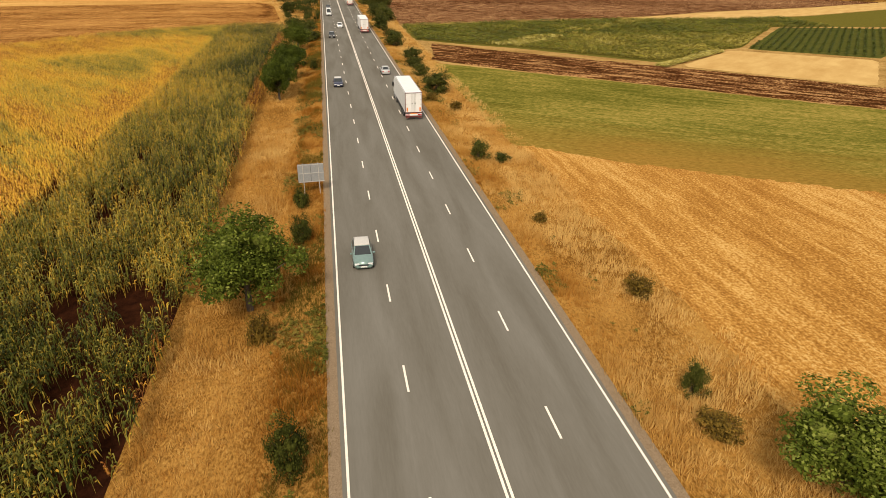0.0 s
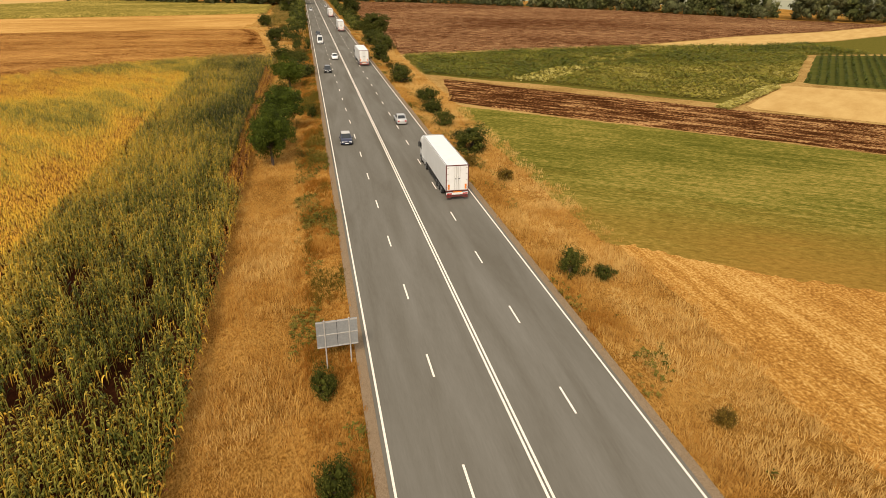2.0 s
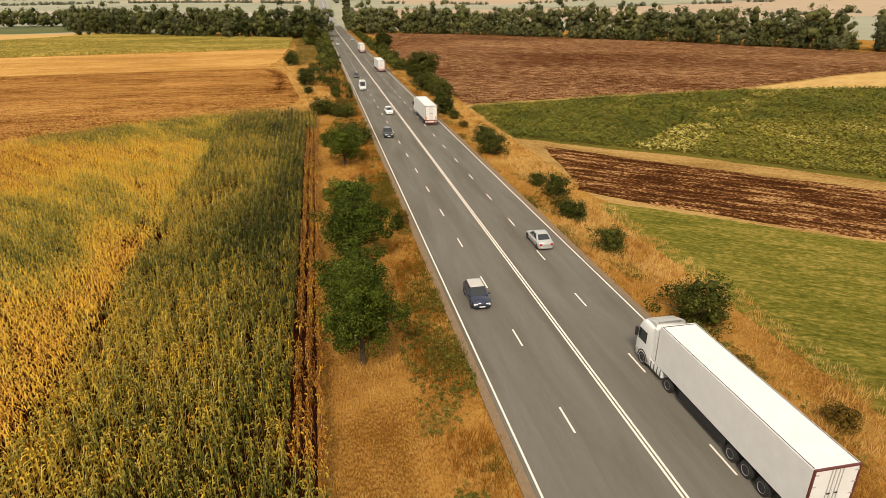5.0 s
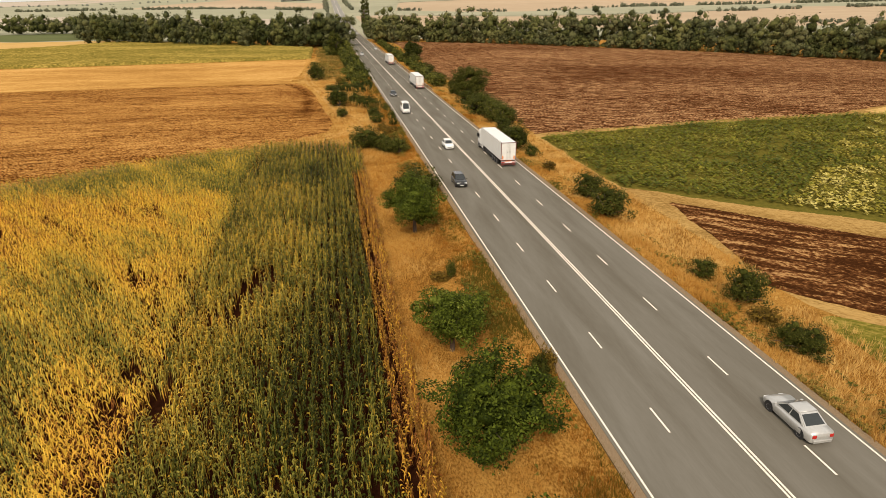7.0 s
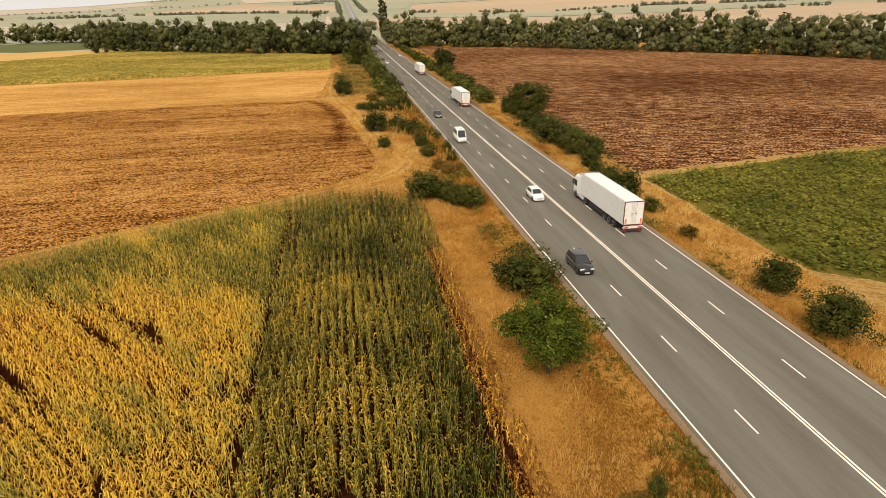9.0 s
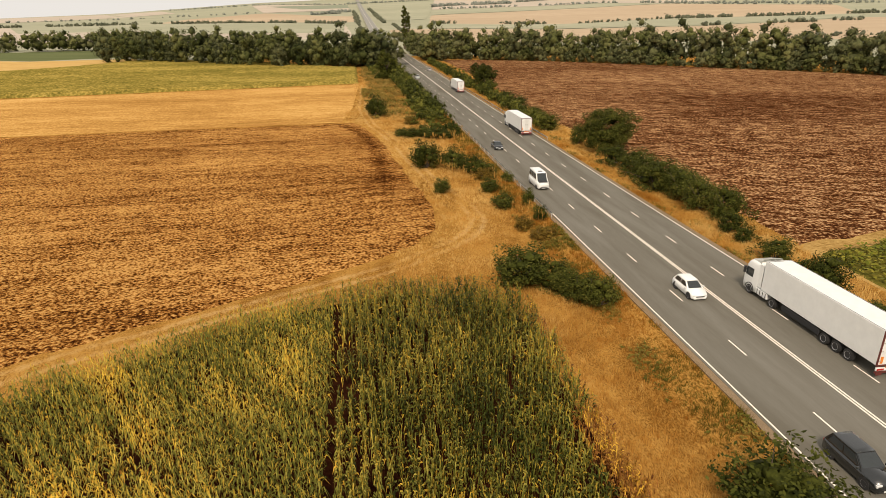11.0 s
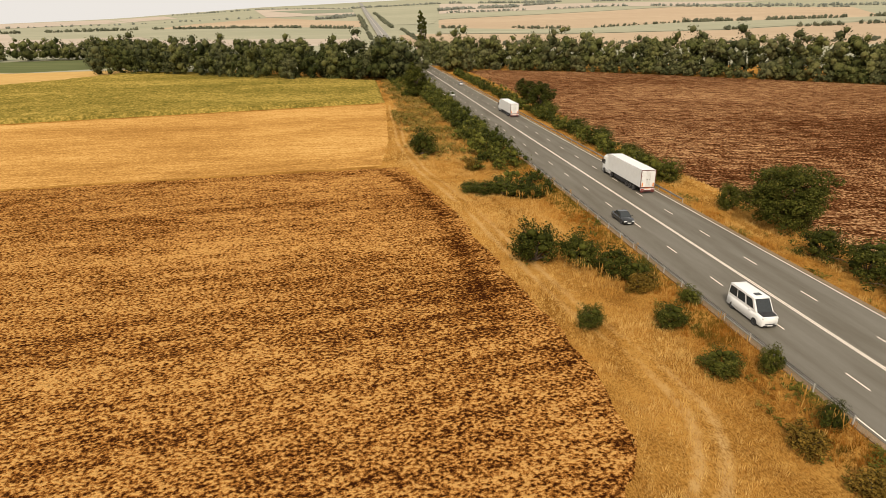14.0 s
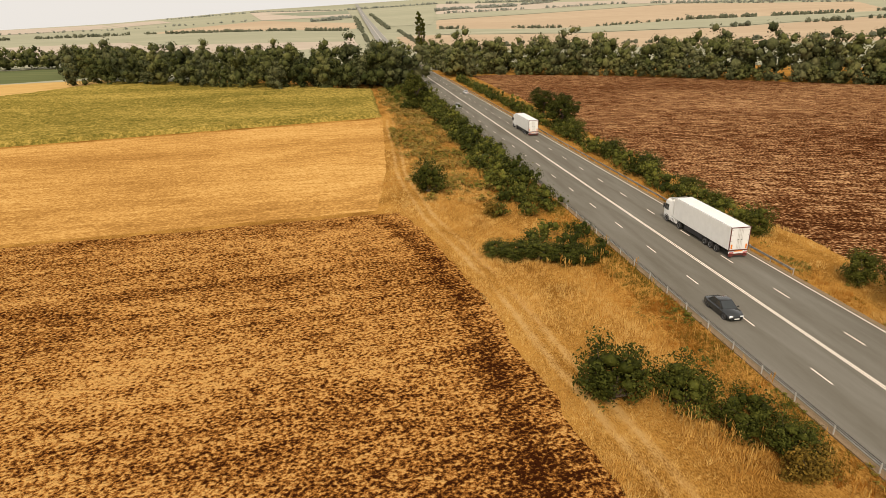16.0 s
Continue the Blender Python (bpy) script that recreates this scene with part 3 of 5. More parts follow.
# ---- trees and bushes ----


def tube(p0, p1, r0, r1, n=6):
    """Verts and quads of a tapered limb."""
    p0, p1 = np.array(p0, float), np.array(p1, float)
    d = p1 - p0
    d /= np.linalg.norm(d)
    u = np.cross(d, (0.3, 0.9, 0.1))
    u /= np.linalg.norm(u)
    w = np.cross(d, u)
    a = np.arange(n) * 2 * np.pi / n
    ring = np.cos(a)[:, None] * u + np.sin(a)[:, None] * w
    v = np.concatenate([p0 + r0 * ring, p1 + r1 * ring])
    k = np.arange(n)
    return v, np.stack([k, (k + 1) % n, (k + 1) % n + n, k + n], 1)


def leaves_at(rs, centres, radii, per, size, flat=0.75, align=0.7, inner=0.45):
    """Leaf quads thrown round clump centres, denser towards each clump's outside."""
    n = len(centres) * per
    c = np.repeat(centres, per, 0)
    rad = np.repeat(radii, per)
    d = rs.normal(size=(n, 3))
    d /= np.linalg.norm(d, axis=1)[:, None]
    p = c + d * (rad * rs.uniform(inner, 1.0, n) ** 0.6)[:, None] * np.array([1, 1, flat])
    # each leaf lies roughly across the way out, with a droop
    nrm = d * align + rs.normal(size=(n, 3)) * 0.45 + np.array([0, 0, 0.35])
    nrm /= np.linalg.norm(nrm, axis=1)[:, None]
    u = np.cross(nrm, rs.normal(size=(n, 3)))
    u /= np.linalg.norm(u, axis=1)[:, None]
    w = np.cross(nrm, u)
    s = (size * rs.uniform(0.6, 1.35, n))[:, None]
    q = np.stack([p - u * s, p - w * s * 0.55, p + u * s, p + w * s * 0.55], 1).reshape(-1, 3)
    return q, np.arange(n * 4).reshape(-1, 4)


def ball_quads(n=6, m=8):
    """A unit ball of quads for the dense inside of a clump."""
    t = np.linspace(0.12, math.pi - 0.12, n)
    a = np.arange(m) * 2 * math.pi / m
    T, A = np.meshgrid(t, a, indexing="ij")
    v = np.stack([np.sin(T) * np.cos(A), np.sin(T) * np.sin(A), np.cos(T)], 2).reshape(-1, 3)
    f = [(i * m + j, (i + 1) * m + j, (i + 1) * m + (j + 1) % m, i * m + (j + 1) % m) for i in range(n - 1) for j in range(m)]
    return v, np.array(f)


BALL, SMALL_BALL = ball_quads(), ball_quads(4, 6)


def cores(rs, centres, radii, k=0.8, flat=0.75, ball=BALL):
    """Lumpy dense insides of the clumps, under their leaves."""
    n = len(centres)
    bv, bf = ball
    lump = rs.uniform(0.65, 1.2, (n, len(bv), 1))
    v = centres[:, None] + bv[None] * lump * (radii * k)[:, None, None] * np.array([1, 1, flat])
    f = bf[None] + (np.arange(n) * len(bv))[:, None, None]
    return v.reshape(-1, 3), f.reshape(-1, 4)


def crown_clumps(rs, width, z0, z1, count, uneven=0.3, hollow=0.45):
    """Clump centres in an uneven egg shape between two heights."""
    d = rs.normal(size=(count, 3))
    d /= np.linalg.norm(d, axis=1)[:, None]
    k = rs.uniform(hollow, 1.0, count) ** 0.7
    lump = 1 + uneven * np.sin(d[:, 0] * 3 + rs.uniform(0, 6)) * np.cos(d[:, 1] * 4 + rs.uniform(0, 6))
    c = d * (k * lump)[:, None] * np.array([width / 2, width / 2, (z1 - z0) / 2])
    c[:, 2] += (z0 + z1) / 2
    return c


def make_tree(name, seed, width, height, trunk, clumps, per, leaf, material, label, cat="tree", uneven=0.3):
    rs = np.random.RandomState(seed)
    ob = tagged(new(name), label, cat)
    cs = crown_clumps(rs, width * 0.84, trunk, height * 0.95, clumps, uneven)
    rad = rs.uniform(0.6, 1.2, clumps) * width / max(4.0, clumps ** 0.5 * 0.78)
    v, f = leaves_at(rs, cs, rad, per, leaf)
    big = np.argsort(-rad)[:max(6, clumps // 4)]
    mid = np.array([0, 0, (trunk + height) / 2])
    cv, cf = cores(rs, mid + (cs[big] - mid) * 0.72, rad[big], 0.55, 0.75, SMALL_BALL)
    v, f = np.concatenate([v, cv]), np.concatenate([f, cf + len(v)])
    v[:, 2] = np.maximum(v[:, 2], 0.05)
    crown = new("crown" if cat == "tree" else "foliage", raw_mesh("crown", v, f, material))
    crown.parent = ob
    tv, tf, n0 = [], [], 0
    fork = np.array([0, 0, max(0.35 * height, trunk * 1.05)]) if cat == "tree" else np.array([0, 0, 0.12])

    def limb(a, b, ra, rb):
        nonlocal n0
        lv, lf = tube(a, b, ra, rb)
        tv.append(lv)
        tf.append(lf + n0)
        n0 += len(lv)
    r0 = 0.028 * height + 0.03
    limb((0, 0, -0.25), fork, r0 * 1.25, r0 * 0.8)
    for k in rs.choice(clumps, min(clumps, 14), replace=False):
        mid = fork + (cs[k] - fork) * 0.5 + rs.normal(size=3) * 0.12 * width * 0.3
        limb(fork, mid, r0 * 0.5, r0 * 0.28)
        limb(mid, cs[k], r0 * 0.28, r0 * 0.08)
    t = new("trunk" if cat == "tree" else "stems", raw_mesh("trunk", np.concatenate(tv), np.concatenate(tf), BARK))
    t.parent = ob
    return ob


def placed(x, y, turn=0.0, scale=(1, 1, 1)):
    return Matrix.LocRotScale((x, y, float(ground_z(x, y))), Euler((0, 0, radians(turn))), scale)


def put_copies(proto, size, spots, label="", group=""):
    """Copies of a made tree or bush at (x, y, width, height); the first one is the made one itself."""
    for k, (x, y, w, h) in enumerate(spots):
        m = placed(x, y, (k * 137 + x * 31) % 360, (1, 1, 1))
        ob = proto if k == 0 else copy_thing(proto, m)
        ob.matrix_basis = m
        ob.scale = (w / size[0], w / size[0], h / size[1])
        if label:
            tagged(ob, label, group=group)


walnut = make_tree("walnut_tree", 3, 8.6, 7.2, 1.5, 96, 230, 0.11, WALNUT, "leafy green walnut tree with a broad crown in dry roadside grass", uneven=0.45)
put_copies(walnut, (8.6, 7.2), [(-13.7, 37.7, 9.0, 7.2), (-15.0, 126.2, 8.3, 6.8), (-14.0, 165.9, 8.0, 6.5), (-15.5, 107.0, 7.1, 7.2)])
walnut_b = make_tree("walnut_tree", 8, 6.6, 5.8, 1.5, 80, 210, 0.105, WALNUT, "rounded green walnut tree with a short trunk on the grassy verge", uneven=0.4)
put_copies(walnut_b, (6.6, 5.8), [(-14.7, 138.8, 6.4, 5.4), (-15.4, 115.0, 6.8, 5.8), (16.3, 15.5, 7.6, 4.6)])
dark_tree = make_tree("roadside_tree", 15, 12.5, 9.6, 0.3, 130, 200, 0.15, BUSHLEAF, "large dark green rounded tree beside a ploughed field")
put_copies(dark_tree, (12.5, 9.6), [(16.6, 273.5, 12.3, 9.6)])
grey_tree = make_tree("willow_tree", 21, 10.0, 12.0, 0.8, 110, 110, 0.2, BUSHLEAF, "tall grey-green tree leaning over the road edge")
put_copies(grey_tree, (10.0, 12.0), [(-18.5, 446, 11, 13), (15.5, 388, 10.0, 10.0), (20, 420, 10, 8)])

bush = make_tree("round_bush", 31, 4.4, 3.4, -0.3, 60, 76, 0.092, BUSHLEAF, "dense dark green rounded bush in dry grass", "bush", 0.25)
LEFT_BUSHES = [(-10.1, 21.1, 2.3, 3.7), (-10.5, 55.5, 2.0, 2.4), (-10.0, 47.2, 2.4, 2.9), (-9.8, 132.8, 2.0, 2.4), (-11.8, 179.8, 8.0, 4.6), (-12.1, 152.3, 1.4, 2.2),
               (-16.6, 214.0, 7.6, 4.5), (-11.3, 207.0, 4.4, 3.6), (-12.9, 211.0, 4.2, 2.6), (-14.4, 212.6, 5.2, 3.5), (-12.1, 208.8, 4.6, 3.2), (-12.6, 241.1, 4.0, 2.5), (-20.3, 250.4, 3.4, 2.6), (-12.6, 249.3, 3.9, 2.8),
               (-9.3, 252.4, 2.6, 2.0), (-9.2, 239.5, 2.4, 2.6), (-9.7, 232.3, 2.2, 2.3), (-20.9, 268.0, 7.2, 5.4), (-16.2, 266.0, 6.0, 4.6), (-13.2, 262.6, 5.0, 3.8), (-11.6, 259.4, 4.4, 3.0), (-27.8, 333.5, 7.0, 6.4), (-23.2, 301.5, 5.0, 2.0), (-20.6, 299.8, 5.6, 2.5), (-17.8, 298.4, 6.0, 2.8), (-15.0, 297.4, 5.6, 2.6), (-12.2, 296.2, 4.6, 2.2)]
put_copies(bush, (4.4, 3.4), LEFT_BUSHES)
RIGHT_BUSHES = [(12.1, 107.2, 7.0, 3.7), (10.6, 67.6, 2.9, 2.5), (11.5, 122.4, 4.4, 2.8), (11.4, 133.9, 3.4, 2.1), (10.8, 166.1, 6.4, 4.0), (10.6, 205.4, 6.4, 4.4), (12.8, 141.6, 4.7, 3.3), (12.2, 147.1, 3.2, 2.0),
                (12.2, 132.8, 3.8, 2.1), (11.7, 174.6, 5.4, 3.5), (13.3, 245.5, 8.0, 4.9), (15.3, 229.2, 6.6, 4.8), (11.5, 199.4, 3.4, 2.2), (12.2, 214.3, 5.0, 2.8), (14.4, 283.4, 5.5, 4.1), (15.0, 257.0, 7.6, 4.0), (14.8, 239, 7.4, 4.6),
                (12.7, 220.9, 3.3, 1.9), (14.2, 251.0, 7.2, 4.2), (14.6, 234.2, 6.8, 4.4), (13.8, 262.8, 6.4, 3.8), (15.2, 243.0, 7.2, 4.6), (13.4, 224.8, 4.6, 2.6), (13.4, 300.8, 6.2, 4.0), (12.7, 23.1, 1.9, 2.2), (13.2, 66.7, 2.4, 1.2), (14.6, 336, 8.8, 4.1), (16.0, 323, 6.0, 2.8), (15.2, 354, 7.5, 3.6), (14.6, 377, 7.2, 5.2), (14.0, 312, 5.5, 3.2)]
bush_b = make_tree("hedge_bush", 37, 5.6, 3.8, -0.4, 66, 70, 0.105, BUSHLEAF, "dark green wayside bush with loose branches", "bush", 0.4)
put_copies(bush_b, (5.6, 3.8), RIGHT_BUSHES)
dry_bush = make_tree("dry_bush", 41, 3.0, 2.0, -0.2, 50, 60, 0.09, DRYBUSH, "half-dry olive bush among tall grass", "bush", 0.4)
put_copies(dry_bush, (3.0, 2.0), [(-12.6, 33.2, 1.7, 2.4), (-8.9, 133.2, 1.8, 2.2), (-11.0, 226.3, 3.6, 1.6), (-12.2, 231.2, 3.4, 1.6), (-13.4, 152.0, 2.0, 1.0), (15.0, 34.4, 2.4, 1.5), (12.0, 137.6, 2.9, 1.5), (11.4, 189.7, 2.7, 1.6), (9.9, 99.5, 2.2, 1.5), (12.0, 48.5, 1.5, 1.0), (-19.4, 318.6, 4.5, 2.2), (12.4, 20.0, 2.6, 1.2), (13.0, 93.5, 2.4, 1.6), (-12.0, 257.5, 3.6, 2.2)])

# hedge of low growth along the road, then the woods and tree lines far off: uncountable, so one object each


def woods(name, spots, seed, leaf, per, material, label, clumps=9, lean=None, core=0.62):
    """Many crowns side by side: each a heap of rounded billows with a dense inside and leaves over it."""
    rs = np.random.RandomState(seed)
    V, Fc, M, D, n0 = [], [], [], [], 0
    for x, y, w, h in spots:
        cs = crown_clumps(rs, w * 0.8, h * 0.04, h * 0.9, clumps, 0.2, 0.6)
        rad = rs.uniform(0.5, 1.15, clumps) * w / 4.4
        cs, rad = np.concatenate([cs, [[0, 0, h * 0.3], [0, 0, h * 0.6]]]), np.concatenate([rad, [w * 0.36, w * 0.32]])
        kind, tint = int(rs.uniform() < 0.4), rs.uniform(0.15, 0.85)
        for v, f in (leaves_at(rs, cs, rad, per, leaf * (w / 9.0) ** 0.5, 0.9, 0.75, 0.66), cores(rs, cs, rad, core, 0.9, SMALL_BALL)):
            v = v + np.array([x, y, float(ground_z(x, y))])
            V.append(v)
            Fc.append(f + n0)
            M.append(np.full(len(f), kind, np.int32))
            D.append(np.full(len(v), tint))
            n0 += len(v)
    me = raw_mesh(name, np.concatenate(V), np.concatenate(Fc), material, np.concatenate(D))
    me.materials.append(lean or material)
    me.polygons.foreach_set("material_index", np.concatenate(M))
    return tagged(new(name, me), label, "trees", kind="stuff")


rs = np.random.RandomState(77)


def along(pts, step, depth, w, h, jitter=0.3, rows=1):
    """Tree spots along a line: every step metres, rows deep on the line's left."""
    out = []
    for (xa, ya), (xb, yb) in zip(pts[:-1], pts[1:]):
        d = math.hypot(xb - xa, yb - ya)
        nx, ny = -(yb - ya) / d, (xb - xa) / d
        for k in range(max(1, int(d / step))):
            for r in range(rows):
                s = (k + rs.uniform(0, 1)) * step / d
                o = (r + rs.uniform(-0.3, 0.3)) * depth
                g = rs.uniform(1 - jitter, 1 + jitter)
                out.append((xa + (xb - xa) * s + nx * o, ya + (yb - ya) * s + ny * o, w * g, h * g * rs.uniform(0.85, 1.15)))
    return out


woods("roadside_thicket", along([(-10.6, 316), (-11.2, 345), (-11.5, 420), (-12.5, 545)], 2.4, 3.2, 4.8, 4.0, 0.5, 2) + [(-17.5, 303, 4.5, 2.4), (-15, 306, 5, 2.8), (-13, 300, 5.5, 3.0), (-16, 298.5, 4, 2.0), (-10.8, 304, 4.2, 2.8), (-10.2, 297, 3.6, 2.4), (-18.5, 318, 4, 1.8), (-15.5, 325, 4.5, 2.4), (-14.8, 340, 5, 3.0), (-16.5, 352, 5, 3)] + along([(-19, 440), (-20, 525)], 6, 4, 4.0, 2.6, 0.4, 2)
      + along([(12.2, 300), (12.8, 380), (13.5, 545)], 3.0, -2.5, 4.8, 3.4, 0.35, 1), 51, 0.22, 30, THICKETLEAF, "thicket of green shrubs along the roadside", 10, THICKETLEAF, 0.42)
woods("wood_west", along([(-14, 556), (-47, 548), (-105, 592), (-181, 634)], 7, 12, 11, 19, 0.3, 4) + along([(-17, 548), (-62, 530)], 6, 8, 10, 14, 0.3, 2) + along([(-14, 562), (-62, 558)], 6, 9, 11, 17, 0.2, 3) + along([(-13, 575), (-14, 640)], 6, 8, 10, 15, 0.3, 2) + along([(-170, 640), (-200, 690)], 7, 9, 11, 15, 0.3, 3), 52, 0.46, 32, WOODLEAF, "dense band of mixed green woodland trees", 14, WOODLEAF_PALE)
woods("wood_east", along([(16, 600), (40, 578), (96, 547), (156, 487), (206, 435), (257, 345), (300, 300), (380, 250)], 8.0, 9, 12.5, 20, 0.3, 3) + along([(14, 560), (15, 700)], 6, -8, 10, 14, 0.3, 2) + along([(18, 590), (40, 575), (96, 544), (156, 484), (206, 432), (257, 342)], 4.5, 5, 7.5, 7, 0.4, 1), 53, 0.46, 28, WOODLEAF, "dense band of green woodland trees edging a ploughed field", 13, WOODLEAF_PALE)
woods("wood_far_west", along([(-196, 668), (-246, 800), (-330, 775), (-560, 800), (-900, 820)], 8, 11, 14, 17, 0.25, 3), 54, 0.7, 12, WOODLEAF, "far woodland edge", 6, WOODLEAF_PALE)

# ---- corn ----


def corn_template(seed, leaves, width, lift=0.65, short=False):
    """One corn plant: stalk, rising leaves whose tips arch over, tassel. Verts, triangles, and dryness added to each
    vertex, with lit tops and shaded lower leaves put in.
    """
    r = np.random.RandomState(seed)
    V, T, D = [], [], []

    def tri(*idx):
        T.append(idx)
    for k in range(3):
        a = k * 2.094
        V.append((0.024 * math.cos(a), 0.024 * math.sin(a), 0))
        D.append(0.2)
    V.append((0, 0, 2.1))
    D.append(0.16)
    tri(0, 1, 3), tri(1, 2, 3), tri(2, 0, 3)
    az0 = r.uniform(0, 6.28)
    for k in range(leaves):
        t = k / (leaves - 1)
        h = 0.5 + 1.4 * t + r.uniform(-0.06, 0.06)
        az = az0 + k * 3.1416 + r.normal() * 0.5
        L = (0.80 - 0.22 * t) * r.uniform(0.8, 1.2)
        w = width * (1.1 - 0.3 * t) * r.uniform(0.8, 1.2)
        rise, droop = lift * r.uniform(0.75, 1.3) * L, r.uniform(0.3, 1.0) * L
        ca, sa = math.cos(az), math.sin(az)
        n = len(V)
        low = max(0.0, 0.5 - 0.4 * k)
        pts = [(0.02, h, 0), (0.36 * L, h + rise * 0.85, 1.0), (0.72 * L, h + rise, 0.8), (L, h + rise - droop, 0)]
        if short:
            pts = [pts[0], (0.55 * L, h + rise, 1.0), pts[3]]
        for d, z, ww in pts:
            for sgn in ((-1, 1) if ww else (0,)):
                V.append((ca * d - sa * sgn * w * ww, sa * d + ca * sgn * w * ww, max(z, 0.03)))
                # besides dryness: tops paler as if lit, lower leaves darker as if shaded
                D.append(low + (0.03 if ww == 0 and d > 0.1 else 0.0) + 0.19 * t * t - 0.09)
        tri(n, n + 1, n + 2)
        if short:
            tri(n + 1, n + 3, n + 2)
        else:
            tri(n + 1, n + 2, n + 4), tri(n + 1, n + 4, n + 3), tri(n + 3, n + 4, n + 5)
    for k in range(3):
        a = az0 + k * 2.1
        n = len(V)
        V.extend([(-0.026 * math.sin(a), 0.026 * math.cos(a), 1.95), (0.026 * math.sin(a), -0.026 * math.cos(a), 1.95), (0.13 * math.cos(a), 0.13 * math.sin(a), 2.38)])
        D.extend([0.26, 0.26, 0.36])
        tri(n, n + 1, n + 2)
    return np.array(V), np.array(T), np.array(D)


def scatter(name, temps, x, y, dry, scale, material, label, cat, seed, narrow=1.0, rowdir=(0.0, 1.0)):
    """Plants of several makes at many places, joined into one mesh."""
    r = np.random.RandomState(seed)
    kinds = r.randint(0, len(temps), len(x))
    V, T, D, n0 = [], [], [], 0
    for k, (tv, tt, td) in enumerate(temps):
        s = kinds == k
        n = int(s.sum())
        if not n:
            continue
        a = r.uniform(0, 6.283, n)
        c, q = np.cos(a)[:, None], np.sin(a)[:, None]
        sc = scale[s][:, None]
        lean = r.normal(size=(2, n, 1)) * 0.06
        wide = (tv[:, 0] * c - tv[:, 1] * q) * sc * narrow      # across the row, then along it
        long = (tv[:, 0] * q + tv[:, 1] * c) * sc
        px = wide * rowdir[1] + long * rowdir[0] + lean[0] * tv[:, 2] + x[s][:, None]
        py = -wide * rowdir[0] + long * rowdir[1] + lean[1] * tv[:, 2] + y[s][:, None]
        pz = tv[:, 2] * sc + ground_z(x[s], y[s])[:, None] + 0.02
        V.append(np.stack([px, py, pz], 2).reshape(-1, 3))
        T.append((tt[None] + (np.arange(n) * len(tv))[:, None, None]).reshape(-1, 3) + n0)
        D.append((td[None] + dry[s][:, None]).ravel())
        n0 += n * len(tv)
    return tagged(new(name, raw_mesh(name, np.concatenate(V), np.concatenate(T), material, np.clip(np.concatenate(D), 0, 1))), label, cat, kind="stuff")


rs = np.random.RandomState(5)
corn_near = [corn_template(k, 9, 0.072, 0.46) for k in range(8)]
corn_far = [corn_template(20 + k, 8, 0.062, 0.34, True) for k in range(6)]


def seen_strip(x, y):
    """The part of the corn that lies near the road and the flight line."""
    return x > -34 - 0.47 * np.maximum(y - 12, 0)


# rows along the road
rowx = np.arange(-35.6, -18.4, 0.74)
py = np.arange(8, 217, 0.40)
X, Y = [a.ravel() for a in np.meshgrid(rowx, py, indexing="ij")]
X, Y = X + rs.normal(size=X.shape) * 0.05, Y + rs.uniform(-0.13, 0.13, X.shape)
keep = inside(X - 0.4, Y, CORN_POLY)
BARE = ((-22.2, 29, 0.8, 1.7), (-34.9, 134.2, 0.8, 2.6), (-38.2, 134.2, 0.9, 1.6), (-38.1, 154.6, 0.8, 1.5), (-39.4, 149.0, 0.9, 1.0), (-38.0, 138.4, 0.8, 1.5), (-35.6, 195.0, 1.2, 2.0), (-35.2, 201.0, 1.0, 1.4), (-46.2, 177.0, 1.2, 1.5))


def bare(x, y):
    """Patches where the corn failed, with ragged edges."""
    e = 0.45 * vnoise(x, y, 1.2, 19)
    r = np.zeros(x.shape, bool)
    for cx, cy, ax, ay in BARE:
        r |= ((x - cx) / ax) ** 2 + ((y - cy) / ay) ** 2 < 1 + e
    return r


holes = (vnoise(X * 1.5, Y * 0.55, 2.2, 31) > np.where(Y < 45, 0.36, 0.42)) & (Y < 80) | (vnoise(X * 1.5, Y * 0.5, 2.2, 37) > 0.68) & (Y < 160)
keep &= ~(holes & (rs.uniform(size=X.shape) > 0.1)) & ~bare(X, Y) & (rs.uniform(size=X.shape) > 0.07) & (vnoise(X, Y, 1.1, 36) > -0.75)
X, Y = X[keep], Y[keep]
dryA = 0.15 + 0.13 * smooth01(Y, 40, 70) - 0.15 * smooth01(Y, 105, 130) - 0.05 * smooth01(Y, 180, 195) + 0.13 * vnoise(X, Y, 9, 41) + 0.08 * vnoise(X, Y, 2.6, 42) + 0.09 * vnoise(X * 1.6, Y * 0.7, 1.1, 72) + rs.normal(size=X.shape) * 0.06
dryA += 0.06 * smooth01(-X + 3 * vnoise(X, Y, 8, 40), 29, 36) * smooth01(Y, 50, 75) + 0.10 * smooth01(-X + 2 * vnoise(X, Y, 5, 26), 26, 29) * smooth01(Y, 100, 125)
dryA -= 0.10 * smooth01(X + 1.5 * vnoise(X, Y, 9, 39), -27, -22) * smooth01(Y, 45, 65) * smooth01(-Y, -175, -145)
dryA -= 0.10 * smooth01(-Y, -48, -30)
edge = (X > -20.7) & (Y > 95) & (Y < 190)
dead = edge & (vnoise(X, Y, 14, 43) + 0.5 * smooth01(Y, 70, 110) > 0.0) | (X > -19.2) & (rs.uniform(size=X.shape) < 0.45)
dryA = np.where(dead, rs.uniform(0.74, 0.96, X.shape), dryA)
scA = np.clip(rs.normal(1.06, 0.10, X.shape) + 0.16 * vnoise(X * 1.6, Y * 0.7, 1.2, 73), 0.6, 1.4) * np.where(dead, 0.85, 1.0)
scatter("corn_rows", corn_near, X, Y, dryA, scA, CORN, "tall ripening corn in rows, green with dry brown edges", "corn", 61, 0.5)
